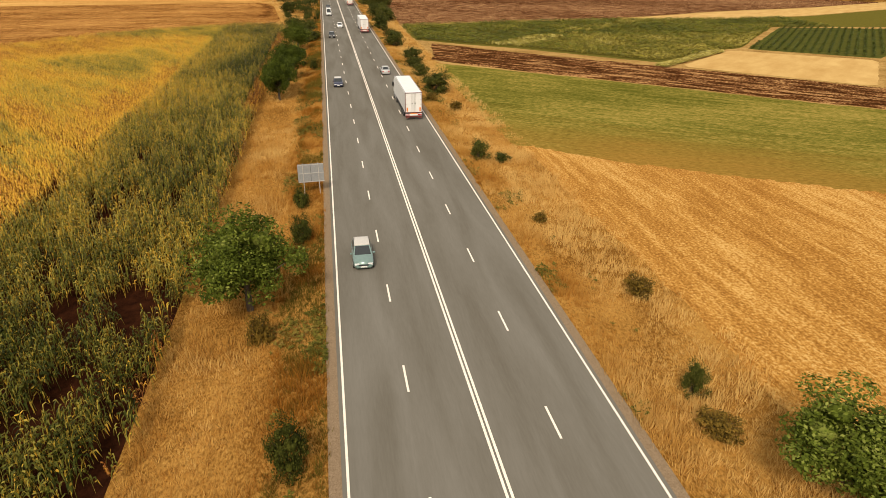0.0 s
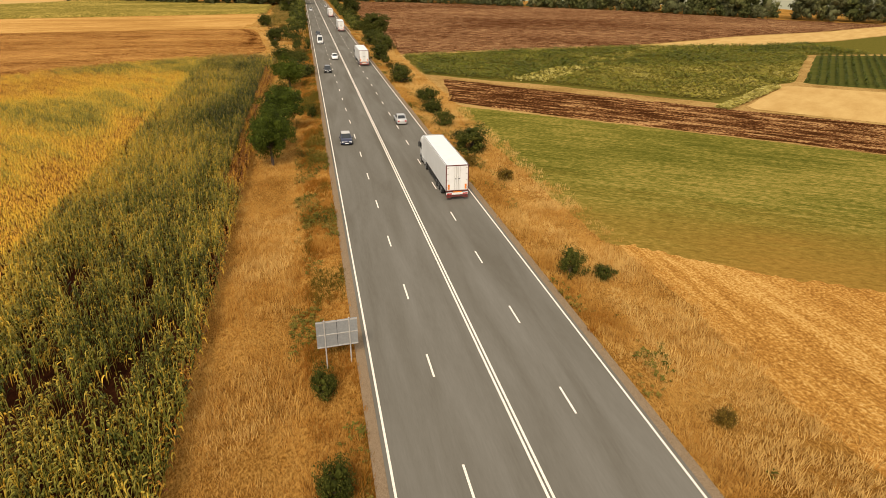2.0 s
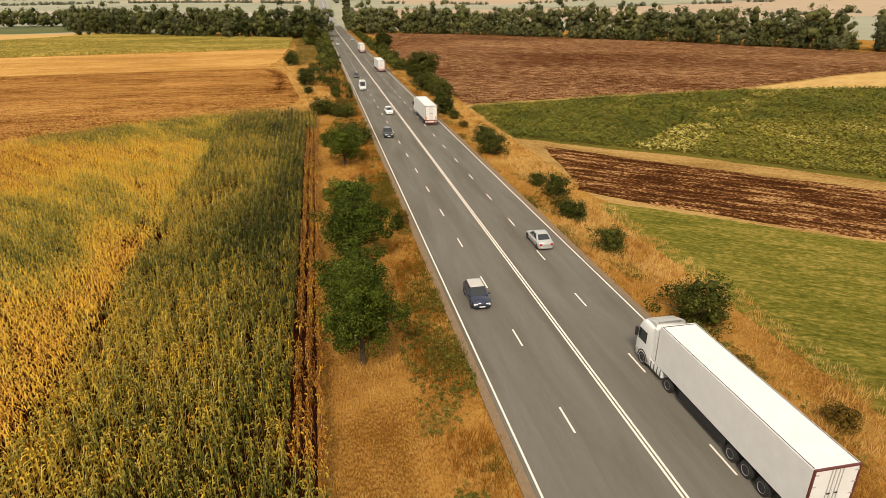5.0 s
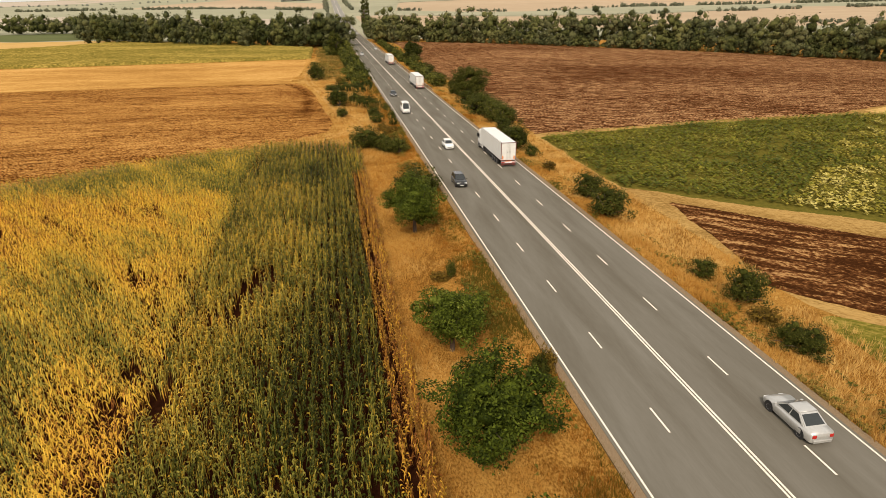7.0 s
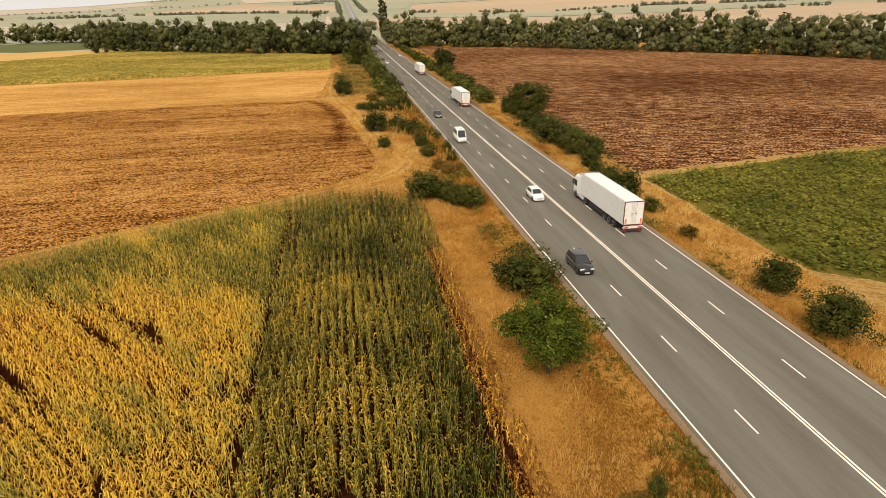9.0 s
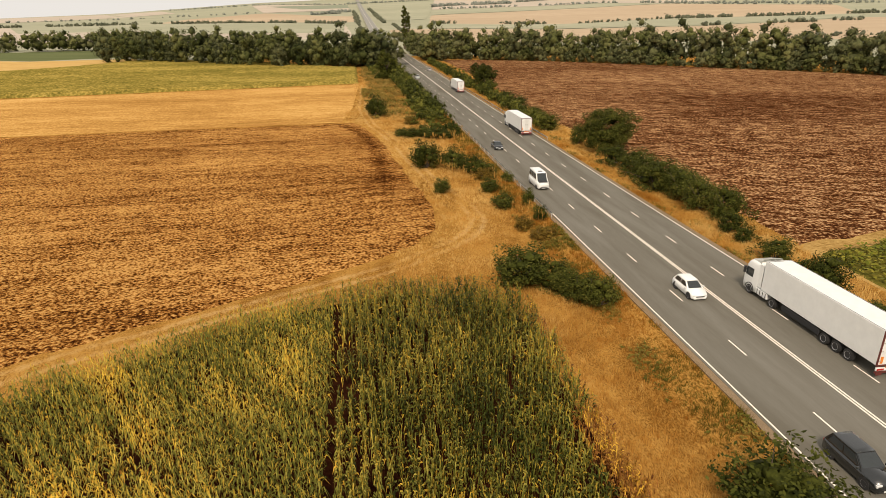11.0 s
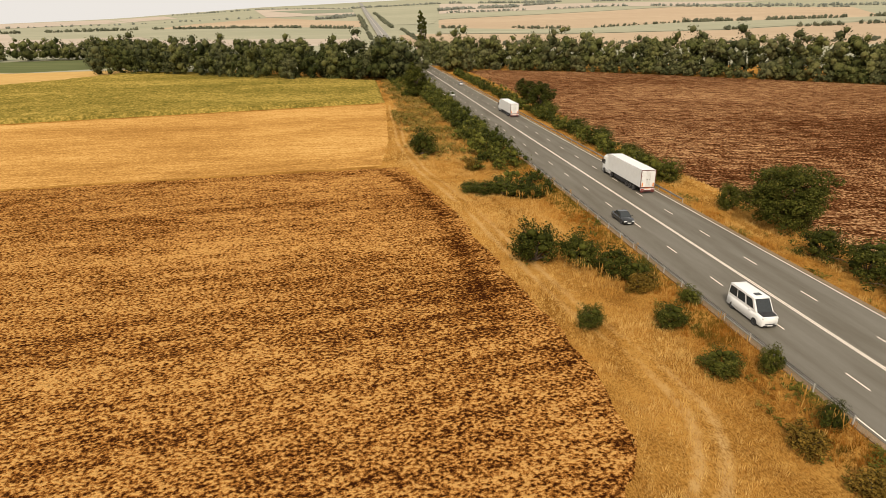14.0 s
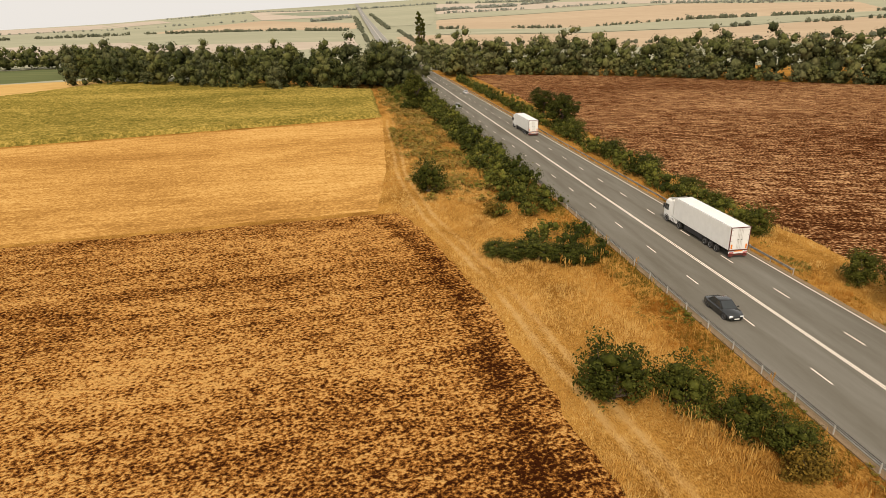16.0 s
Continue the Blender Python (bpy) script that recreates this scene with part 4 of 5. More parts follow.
# slanting rows of the riper part
u, v = np.meshgrid(np.arange(-260, 260, 0.86), np.arange(-260, 260, 0.34), indexing="ij")
ca, sa = math.cos(radians(-48)), math.sin(radians(-48))
X, Y = (-60 + v * ca - u * sa).ravel(), (120 + v * sa + u * ca).ravel()
near = (X > -100) & (X < -36.5) & (Y > 8) & (Y < 220)
rows_u = u.ravel()[near]
X, Y = X[near], Y[near]
X, Y = X + rs.normal(size=X.shape) * 0.045, Y + rs.normal(size=X.shape) * 0.05
keep = inside(X, Y, CORN_POLY) & seen_strip(X, Y)
line = Y + 1.11 * X
cut = ((np.abs(line - 110.3 + vnoise(X, Y, 5, 32)) < 0.5) | (np.abs(line - 103.2 + vnoise(X, Y, 6, 30)) < 0.4)) & (vnoise(X, Y, 5, 33) > -0.1)
cut |= bare(X, Y)
cut |= vnoise(X, Y, 2.4, 35) > 0.83
gaps = vnoise(line, line * 0 + Y * 0.03, 1.3, 28) > 0.74                # missing rows here and there
cut |= gaps & (vnoise(X, Y, 9, 27) > -0.2)
keep &= ~cut & (rs.uniform(size=X.shape) > 0.05)
X, Y, line, rows_u = X[keep], Y[keep], line[keep], rows_u[keep]
along_row = 0.74 * X - 0.67 * Y
dryB = 0.46 + 0.30 * vnoise(X, Y, 16, 44) + 0.19 * vnoise(line, along_row * 0.3, 4, 45) + 0.08 * vnoise(X, Y, 3, 25) + 0.12 * vnoise(line, along_row * 0.5, 1.3, 74) + rs.normal(size=X.shape) * 0.045
dryB += 0.13 * vnoise(rows_u, along_row * 0.05, 1.0, 23)                # row by row
dryB -= 0.36 * smooth01(Y + 0.25 * X + 4 * vnoise(X, Y, 8, 46), 168, 177)
dryB -= 0.16 * smooth01(X + 3 * vnoise(X, Y, 6, 47), -39, -36)
dryB += 0.18 * smooth01(-Y, -140, -95) + 0.05 * smooth01(-Y, -165, -150)
dryB = np.where(rs.uniform(size=X.shape) < 0.10, dryB + 0.12, dryB)
scatter("corn_stand", corn_far, X, Y, np.clip(dryB, 0.14, 0.74), rs.uniform(0.88, 1.08, X.shape) + 0.14 * vnoise(line, along_row * 0.5, 1.5, 75), CORN, "dense ripe corn turning yellow in patches", "corn", 62, 0.75, (ca, sa))
# the outer side of the same stand, seen only as a closed canopy
field("corn_canopy", [(-18.8, -29), (-18.8, 8), (-33.5, 8), (-36.2, 15), (-60, 65), (-80, 107), (-96, 141), (-98, 153), (-115, 131), (-140, 89), (-149, -29)], SECONDCROP, "ripe corn standing as a closed yellow-green canopy", 1.2, 0.02, 0.4, 1.6, 0.6, kind="stuff", cat="corn", slant=(2.0, 1.0, -48), wall=1.1)

# ---- dry grass ----


def tuft_template(seed, blades, h, spread):
    r = np.random.RandomState(seed)
    V, T, D = [], [], []
    for k in range(blades):
        a, d = r.uniform(0, 6.28), r.uniform(0.02, spread)
        bx, by = d * math.cos(a) * 0.6, d * math.sin(a) * 0.6
        w = r.uniform(0.012, 0.028)
        hh = h * r.uniform(0.55, 1.15)
        n = len(V)
        V.extend([(bx - w, by, -0.04), (bx + w, by + w * 0.5, -0.04), (bx + math.cos(a) * hh * r.uniform(0.1, 0.6), by + math.sin(a) * hh * r.uniform(0.1, 0.6), hh)])
        # shade low in the tuft is put into the tone: feet darker, tips paler
        D.extend([-0.06, -0.06, 0.08])
        T.append((n, n + 1, n + 2))
    return np.array(V), np.array(T), np.array(D)


tufts = [tuft_template(70 + k, 7, 0.5, 0.45) for k in range(6)]
spots = []
for x0, x1, y0, y1, per in ((-18.9, -8.3, 12, 90, 15), (-18.9, -8.3, 90, 212, 9), (8.3, 19.5, 12, 90, 14), (8.3, 18.6, 90, 235, 9), (-30, -8.3, 200, 340, 8), (8.3, 19, 235, 380, 3), (-34, -9, 340, 430, 2), (-37, -30, 296, 345, 6), (-30, -13, 430, 520, 2), (-11.4, -8.3, 12, 300, 9), (8.3, 10.8, 12, 300, 7)):
    n = int((x1 - x0) * (y1 - y0) * per)
    spots.append(np.stack([rs.uniform(x0, x1, n), rs.uniform(y0, y1, n)], 1))
P2 = np.concatenate(spots)
X, Y = P2[:, 0], P2[:, 1]
k = (vnoise(X, Y, 1.3, 51) + 0.7 * vnoise(X, Y, 5, 52) + rs.normal(size=X.shape) * 0.35 > -0.75) & ~inside(X, Y, TILL_POLY)
k &= ~((X < -18.3 + 0.4 * vnoise(X, Y, 2.5, 24)) & (Y < 206))
track = np.abs(np.interp(Y, [205, 215, 222, 228, 234, 245, 252, 275, 311, 330], [-60, -44, -30, -20.5, -17, -18, -20.6, -23.1, -28.4, -31]) - X) < 1.1
k &= ~(track & (Y > 214) & (X < -12) & (rs.uniform(size=X.shape) > 0.25))
k &= ~((X > 16.8) & (Y < 235) & (rs.uniform(size=X.shape) < (X - 16.6) / 2.6))
X, Y = X[k], Y[k]
weeds = smooth01(-np.abs(X), -13.0 - 1.0 * smooth01(Y, 215, 230) + 1.2 * (X > 0), -10.3) * (0.85 + 0.4 * vnoise(X, Y, 7, 60)) * np.where(X > 0, 0.35, 1.0)       # rust and green weeds nearest the road
green = weeds * (vnoise(X, Y, 2.4, 61) > -0.05)
dryG = 0.72 + 0.20 * vnoise(X, Y, 5, 53) + 0.12 * vnoise(X, Y, 1.5, 54) + rs.normal(size=X.shape) * 0.07 - 0.50 * weeds - 0.28 * green
dryG -= 0.05 * smooth01(Y, 85, 115) * (np.abs(X) < 20) * (0.8 + 0.6 * vnoise(X, Y, 11, 22))
dryG += 0.16 * smooth01(Y, 215, 235) * smooth01(-X, 12, 15)
dryG += 0.12 * (X > 0)
dryG = np.where((X > 12) & (vnoise(X, Y, 3.1, 55) > 0.3), dryG + 0.3, dryG)
dryG = np.where((vnoise(X, Y, 6.5, 62) > 0.55) & (np.abs(X) < 11.5), dryG - 0.3, dryG)
scG = np.clip(0.8 + 0.5 * vnoise(X, Y, 3.2, 56) + rs.normal(size=X.shape) * 0.18 + np.where(X > 12, 0.08, 0), 0.3, 1.35)
scatter("dry_grass", tufts, X, Y, dryG, scG, GRASS, "tall dry golden and rust grass on the verge", "grass", 64)



def herb_template(seed, leaves, size):
    r = np.random.RandomState(seed)
    V, T, D = [], [], []
    for k in range(leaves):
        a, d, h = r.uniform(0, 6.28), r.uniform(0.05, 0.4) * size, r.uniform(0.15, 0.6) * size
        c = np.array((d * math.cos(a), d * math.sin(a), h))
        u = np.array((math.cos(a), math.sin(a), r.uniform(-0.4, 0.6))) * 0.2 * size
        w = np.array((-math.sin(a), math.cos(a), r.uniform(-0.3, 0.3))) * 0.13 * size
        n = len(V)
        V.extend([tuple(c - u), tuple(c - w), tuple(c + u), tuple(c + w)])
        D.extend([r.uniform(-0.1, 0.15)] * 4)
        T.extend([(n, n + 1, n + 2), (n, n + 2, n + 3)])
    return np.array(V), np.array(T), np.array(D)


herbs = [herb_template(80 + k, 8, 1.0) for k in range(5)]
n = 32000
X, Y = np.where(rs.uniform(size=n) < 0.68, -1, 1) * (8.35 + 4.2 * rs.uniform(size=n) ** 1.5), rs.uniform(12, 330, n)
k = vnoise(X, Y * 0.6, 2.2, 85) + 0.6 * vnoise(X, Y, 9, 86) + rs.normal(size=n) * 0.25 > 0.38
X, Y = X[k], Y[k]
scatter("roadside_weeds", herbs, X, Y, 0.36 + 0.3 * vnoise(X, Y, 3, 87) + rs.normal(size=X.shape) * 0.12, rs.uniform(0.3, 0.62, X.shape), WEEDLEAF, "low green and olive weeds among the verge grass", "weeds", 68)
n = 6000
X, Y = rs.uniform(-31, -13, n), rs.uniform(325, 525, n)
k = (X > -30 + 3 * vnoise(X, Y, 9, 88)) & (vnoise(X, Y, 6, 89) + rs.normal(size=n) * 0.3 > -0.25)
X, Y = X[k], Y[k]
scatter("tall_weeds", herbs, X, Y, 0.62 + 0.28 * vnoise(X, Y, 7, 90) + rs.normal(size=X.shape) * 0.12, rs.uniform(0.8, 1.7, X.shape), WEEDLEAF, "tall olive-brown weeds on waste ground beside the road", "weeds", 69)



def stalk_template(seed):
    """A dead flower stalk: a thin stem, a few side twigs and a thick seed head."""
    r = np.random.RandomState(seed)
    V, T, D = [], [], []

    def rod(a, b, ra, rb, d):
        v, f = tube(a, b, ra, rb, 4)
        n = len(V)
        V.extend(map(tuple, v))
        D.extend([d] * len(v))
        for q in f:
            T.extend([(n + q[0], n + q[1], n + q[2]), (n + q[0], n + q[2], n + q[3])])
    top = np.array([r.normal() * 0.08, r.normal() * 0.08, 1.5])
    rod((0, 0, -0.1), top * 0.65, 0.022, 0.018, 0.5)
    rod(top * 0.65, top, 0.032, 0.018, 0.7)
    for k in range(3):
        a, h = r.uniform(0, 6.28), r.uniform(0.5, 1.0)
        tip = np.array([0.25 * math.cos(a), 0.25 * math.sin(a), h + 0.35])
        rod(top * h / 1.5, tip, 0.014, 0.012, 0.5)
        rod(tip, tip + np.array([0.02, 0.0, 0.22]), 0.024, 0.014, 0.65)
    return np.array(V), np.array(T), np.array(D)


n = 230
pick = rs.randint(0, 4, n)
X = np.choose(pick, [rs.normal(-15.5, 2.2, n), rs.normal(-10.6, 0.7, n), rs.normal(-14.0, 3.0, n), rs.normal(-19, 4, n)])
Y = np.choose(pick, [rs.normal(263.5, 3.0, n), rs.uniform(225, 300, n), rs.normal(291, 3.0, n), rs.normal(335, 14, n)])
k = (X < -8.7) & ~inside(X, Y, TILL_POLY)
scatter("dead_weed_stalks", [stalk_template(110 + q) for q in range(4)], X[k], Y[k], rs.uniform(-0.15, 0.2, int(k.sum())), rs.uniform(0.7, 1.4, int(k.sum())), GRASS, "dry pale stalks of dead wayside weeds", "weeds", 70)

# ---- low crops ----
u, v = np.meshgrid(np.arange(-200, 200, 1.05), np.arange(-200, 200, 0.8), indexing="ij")
ca, sa = math.cos(radians(42)), math.sin(radians(42))
X, Y = (100 + v * ca - u * sa).ravel(), (180 + v * sa + u * ca).ravel()
X, Y = X + rs.normal(size=X.shape) * 0.12, Y + rs.normal(size=X.shape) * 0.12
VEG_POLY = [(19, 178.5), (33.5, 168), (44.5, 160), (70, 134.5), (98, 150), (104, 152), (148, 198), (170, 196), (175, 229), (150, 225), (104, 228.5), (58, 224), (19, 215.5)]
k = inside(X, Y, VEG_POLY) & (vnoise(X, Y, 4, 57) + rs.normal(size=X.shape) * 0.4 > -0.55)
X, Y = X[k], Y[k]
streak = (np.abs((X - 46) * -sa + (Y - 168) * ca) < 4.2)
su, sv = (X - 35.2) * 0.84 + (Y - 165.8) * 0.54, -(X - 35.2) * 0.54 + (Y - 165.8) * 0.84      # a few flowering rows
pale = (rs.uniform(size=X.shape) < 0.7) & (su > -1) & (su < 36) & (sv < 0.6) & (sv > -5.2) & ((sv + 10) % 1.2 < 0.65)
dryV = 0.30 + 0.2 * vnoise(X, Y, 9, 58) + rs.normal(size=X.shape) * 0.08 + 0.28 * smooth01(X, 40, 60) * smooth01(-Y, -190, -175)
scatter("low_crop", herbs, X, Y, dryV + np.where(pale, 0.28, 0) + np.where(streak & (vnoise(X, Y, 3, 59) > 0), 0.35, 0), rs.uniform(1.0, 1.65, X.shape), CROPLEAF, "low green vegetable crop in rows", "crop", 65)
u, v = np.meshgrid(np.arange(-60, 60, 2.0), np.arange(-60, 60, 1.0), indexing="ij")
X, Y = (150 + v * 0.68 - u * 0.73).ravel(), (165 + v * 0.73 + u * 0.68).ravel()
k = inside(X, Y, [(105.5, 150), (150, 195.5), (205, 183), (128.5, 132.5)])
scatter("young_orchard", herbs, X[k], Y[k], np.full(int(k.sum()), 0.05), np.full(int(k.sum()), 1.3), CROPLEAF, "dark green rows of young bushes", "orchard", 66)

s, w = rs.uniform(0, 34, 900), rs.uniform(-1.3, 1.3, 900)
scatter("flowering_strip", herbs, 66.5 + s * 0.815 - w * 0.58, 126.6 + s * 0.58 + w * 0.815, rs.uniform(0.7, 1.0, 900), rs.uniform(0.7, 1.3, 900), CROPLEAF, "strip of pale yellow flowering weeds", "weeds", 67)

# ---- roadside furniture ----
STEEL = plain("galvanised_steel", (0.50, 0.48, 0.44), 0.5, 0.3, 0.15)
SIGN_BACK = plain("sign_back_grey", (0.36, 0.38, 0.38), 0.5, 0.5, 0.1)
WHITE = plain("white_paint", (0.76, 0.76, 0.73), 0.35, vary=0.03, coat=0.3)
DIRTY_WHITE = plain("white_trailer_panel", (0.72, 0.72, 0.69), 0.4, vary=0.05, scale=1.2, coat=0.1)
DARKRED = plain("dark_red_frame", (0.12, 0.028, 0.022), 0.5, vary=0.2)
ORANGE = plain("orange_reflector", (0.75, 0.22, 0.02), 0.4)
REDLAMP = plain("red_lamp", (0.45, 0.02, 0.015), 0.25)
BLACK = plain("black_plastic", (0.02, 0.02, 0.021), 0.6, vary=0.3)
RUBBER = plain("tyre_rubber", (0.022, 0.021, 0.02), 0.85, vary=0.3)
RIM = plain("wheel_rim", (0.5, 0.5, 0.5), 0.35, 0.7)
GLASS = plain("dark_tinted_glass", (0.03, 0.035, 0.036), 0.08, 0.0, 0.1)
LAMP = plain("headlamp_lens", (0.75, 0.76, 0.74), 0.12, 0.2)
PLATE = plain("plate_white", (0.7, 0.7, 0.66), 0.5)
TEAL = plain("teal_car_paint", (0.17, 0.26, 0.235), 0.3, 0.3, coat=0.6)
NAVY = plain("navy_car_paint", (0.022, 0.028, 0.06), 0.3, 0.2, coat=0.6)
BLACKPAINT = plain("black_car_paint", (0.016, 0.018, 0.018), 0.25, 0.2, coat=0.7)
SILVER = plain("silver_car_paint", (0.5, 0.5, 0.48), 0.35, 0.4, coat=0.5)
GREYROOF = plain("pale_roof_paint", (0.55, 0.52, 0.46), 0.35, 0.2, coat=0.4)
CONCRETE = plain("pale_render", (0.66, 0.62, 0.55), 0.9, vary=0.12, scale=0.4)
TILE = plain("clay_roof", (0.33, 0.13, 0.07), 0.8, vary=0.25, scale=0.8)

sign = tagged(new("road_sign"), "grey steel back of a large road sign on two posts", "sign")
sign.matrix_world = pose(-9.35, 58.4, float(ground_z(-9.35, 58.4)), 0, 0, 4)
sz = 3.1 - sign.matrix_world.translation.z
bm = bmesh.new()
box(bm, -1.3, 1.3, -0.02, 0.01, sz - 1.95, sz, 0.008)
part("panel", bm, SIGN_BACK, sign)
for x in (-0.78, 0.78):
    bm = bmesh.new()
    bmesh.ops.create_cone(bm, cap_ends=True, segments=10, radius1=0.045, radius2=0.045, depth=sz + 0.4, matrix=Matrix.Translation((x, -0.07, (sz + 0.1) / 2 - 0.15)))
    part("post", bm, STEEL, sign)
for z in (sz - 0.08, sz - 0.98, sz - 1.88):
    bm = bmesh.new()
    box(bm, -1.3, 1.3, -0.045, -0.02, z - 0.03, z + 0.03)
    part("rail", bm, STEEL, sign)
bm = bmesh.new()
box(bm, -0.012, 0.012, -0.03, -0.02, sz - 1.95, sz)
part("seam", bm, BLACK, sign)


def guardrail(x, y0, y1, face):
    """A W-beam guardrail along the road on posts every four metres."""
    g = tagged(new("guardrail"), "grey galvanised steel guardrail on posts along the road edge", "guardrail")
    bm = bmesh.new()
    prof = [(0.0, 0.45), (0.05, 0.50), (0.05, 0.55), (0.0, 0.60), (0.05, 0.65), (0.05, 0.70), (0.0, 0.75)]
    n = int((y1 - y0) / 8)
    rings = [[bm.verts.new((x - face * dx, y0 + (y1 - y0) * k / n, z)) for dx, z in prof] for k in range(n + 1)]
    for a, b in zip(rings[:-1], rings[1:]):
        for q in range(len(prof) - 1):
            bm.faces.new((a[q], a[q + 1], b[q + 1], b[q]))
    bmesh.ops.solidify(bm, geom=bm.faces[:], thickness=0.006)
    part("beam", bm, STEEL, g)
    bm = bmesh.new()
    box(bm, -0.05, 0.05, -0.03, 0.03, -0.35, 0.76)
    p = part("post", bm, STEEL, g)
    p.location = (x + face * 0.1, y0, 0)
    for k in range(1, int((y1 - y0) / 4) + 1):
        q = p.copy()
        scene.collection.objects.link(q)
        q.location = (x + face * 0.1, y0 + 4 * k, 0)


guardrail(-8.05, 232, 420, -1)
guardrail(8.05, 286, 560, 1)

# ---- vehicles ----


def wheel(parent, x, y, r, w, side):
    """Tyre with a rim as its own piece; side -1 is the left of the vehicle."""
    bm = bmesh.new()
    m = Matrix.Translation((x, y, r)) @ Matrix.Rotation(radians(90), 4, "Y")
    bmesh.ops.create_cone(bm, cap_ends=True, segments=20, radius1=r, radius2=r, depth=w, matrix=m)
    es = [e for e in bm.edges if len(e.link_faces) == 2 and min(len(f.verts) for f in e.link_faces) == 4 and max(len(f.verts) for f in e.link_faces) > 4]
    bmesh.ops.bevel(bm, geom=es, offset=r * 0.12, segments=2, affect="EDGES")
    tyre = part("tyre", bm, RUBBER, parent)
    bm = bmesh.new()
    m = Matrix.Translation((x + side * (w / 2 - 0.02), y, r)) @ Matrix.Rotation(radians(90), 4, "Y")
    bmesh.ops.create_cone(bm, cap_ends=True, segments=16, radius1=r * 0.6, radius2=r * 0.6, depth=0.07, matrix=m)
    caps = [f for f in bm.faces if len(f.verts) > 4]
    bmesh.ops.inset_region(bm, faces=caps, thickness=r * 0.1, depth=-0.03)
    part("rim", bm, RIM, tyre)
    return tyre


def loft(sections, caps=True):
    """Closed rings of equal count, joined in order."""
    bm = bmesh.new()
    rings = [[bm.verts.new(p) for p in s] for s in sections]
    for a, b in zip(rings[:-1], rings[1:]):
        n = len(a)
        for k in range(n):
            bm.faces.new((a[k], a[(k + 1) % n], b[(k + 1) % n], b[k]))
    if caps:
        bm.faces.new(rings[0][::-1])
        bm.faces.new(rings[-1])
    bmesh.ops.recalc_face_normals(bm, faces=bm.faces)
    return bm


def truck(x, y, label, skirt, frame_mat):
    """A tractor with a box trailer, rear bumper at y, heading along +y."""
    t = tagged(new("lorry"), label, "truck", "lorries on the road")
    t.location = (x, y, 0)
    W = 1.275
    bm = bmesh.new()
    box(bm, -W, W, 0.12, 13.6, 1.12, 4.0, 0.03)
    part("trailer_box", bm, DIRTY_WHITE, t)
    # roof rim in dark sealing strip
    for a, b, c, d in ((-W + 0.06, -W + 0.11, 0.2, 13.5), (W - 0.11, W - 0.06, 0.2, 13.5), (-W + 0.11, W - 0.11, 13.4, 13.47)):
        bm = bmesh.new()
        box(bm, a, b, c, d, 3.995, 4.012)
        part("roof_strip", bm, BLACK, t)
    # rear frame and doors
    for a, b, c, d in ((-W, -W + 0.09, 1.05, 4.02), (W - 0.09, W, 1.05, 4.02), (-W + 0.09, W - 0.09, 3.93, 4.02), (-W + 0.09, W - 0.09, 1.05, 1.17)):
        bm = bmesh.new()
        box(bm, a, b, 0.03, 0.14, c, d, 0.01)
        part("rear_frame", bm, frame_mat, t)
    for s in (-1, 1):
        a, b = sorted((s * 0.012, s * (W - 0.1)))
        bm = bmesh.new()
        box(bm, a, b, 0.06, 0.13, 1.18, 3.92, 0.015)
        door = part("rear_door", bm, DIRTY_WHITE, t)
        for k in (0.12, 0.3):
            bm = bmesh.new()
            bmesh.ops.create_cone(bm, cap_ends=True, segments=8, radius1=0.02, radius2=0.02, depth=2.78, matrix=Matrix.Translation((s * k, 0.035, 2.55)))
            part("lock_rod", bm, STEEL, door)
        bm = bmesh.new()
        box(bm, s * 0.21 - 0.1, s * 0.21 + 0.1, 0.0, 0.04, 2.45, 2.52, 0.008)
        part("door_handle", bm, BLACK, door)
        for z in (1.5, 2.3, 3.0, 3.7):
            bm = bmesh.new()
            box(bm, s * (W - 0.19) - 0.11, s * (W - 0.19) + 0.11, 0.035, 0.065, z - 0.04, z + 0.04, 0.006)
            part("hinge", bm, STEEL, door)
        bm = bmesh.new()
        box(bm, s * (W - 0.32) - 0.11, s * (W - 0.32) + 0.11, 0.045, 0.062, 1.28, 1.85)
        part("reflector", bm, ORANGE, door, "orange warning panel")
        a, b = sorted((s * 0.62, s * 1.18))
        bm = bmesh.new()
        box(bm, a, b, -0.02, 0.08, 0.72, 0.86, 0.015)
        part("tail_lamp", bm, REDLAMP, t, "red tail lamp")
        a, b = sorted((s * 0.68, s * 1.2))
        bm = bmesh.new()
        box(bm, a, b, 0.0, 0.02, 0.3, 0.52)
        part("mud_flap", bm, frame_mat, t)
        bm = bmesh.new()
        box(bm, s * 1.2 - 0.03, s * 1.2 + 0.03, 5.9, 10.6, 0.45, 1.02, 0.02)
        part("side_guard", bm, skirt, t)
    bm = bmesh.new()
    box(bm, -1.22, 1.22, 0.02, 0.16, 0.66, 0.92, 0.03)
    part("bumper", bm, WHITE, t, "white rear bumper bar")
    bm = bmesh.new()
    box(bm, -1.2, 1.2, 0.08, 0.2, 0.4, 0.62, 0.02)
    part("underrun_bar", bm, frame_mat, t)
    bm = bmesh.new()
    box(bm, -0.5, 0.5, 0.0, 0.03, 0.93, 1.04)
    part("marker_plate", bm, ORANGE, t, "orange marker plate")
    bm = bmesh.new()
    box(bm, -0.26, 0.26, -0.005, 0.02, 0.74, 0.85)
    part("number_plate", bm, PLATE, t)
    # chassis
    for s in (-1, 1):
        bm = bmesh.new()
        box(bm, s * 0.45 - 0.06, s * 0.45 + 0.06, 0.2, 15.6, 0.78, 1.1)
        part("chassis_beam", bm, BLACK, t)
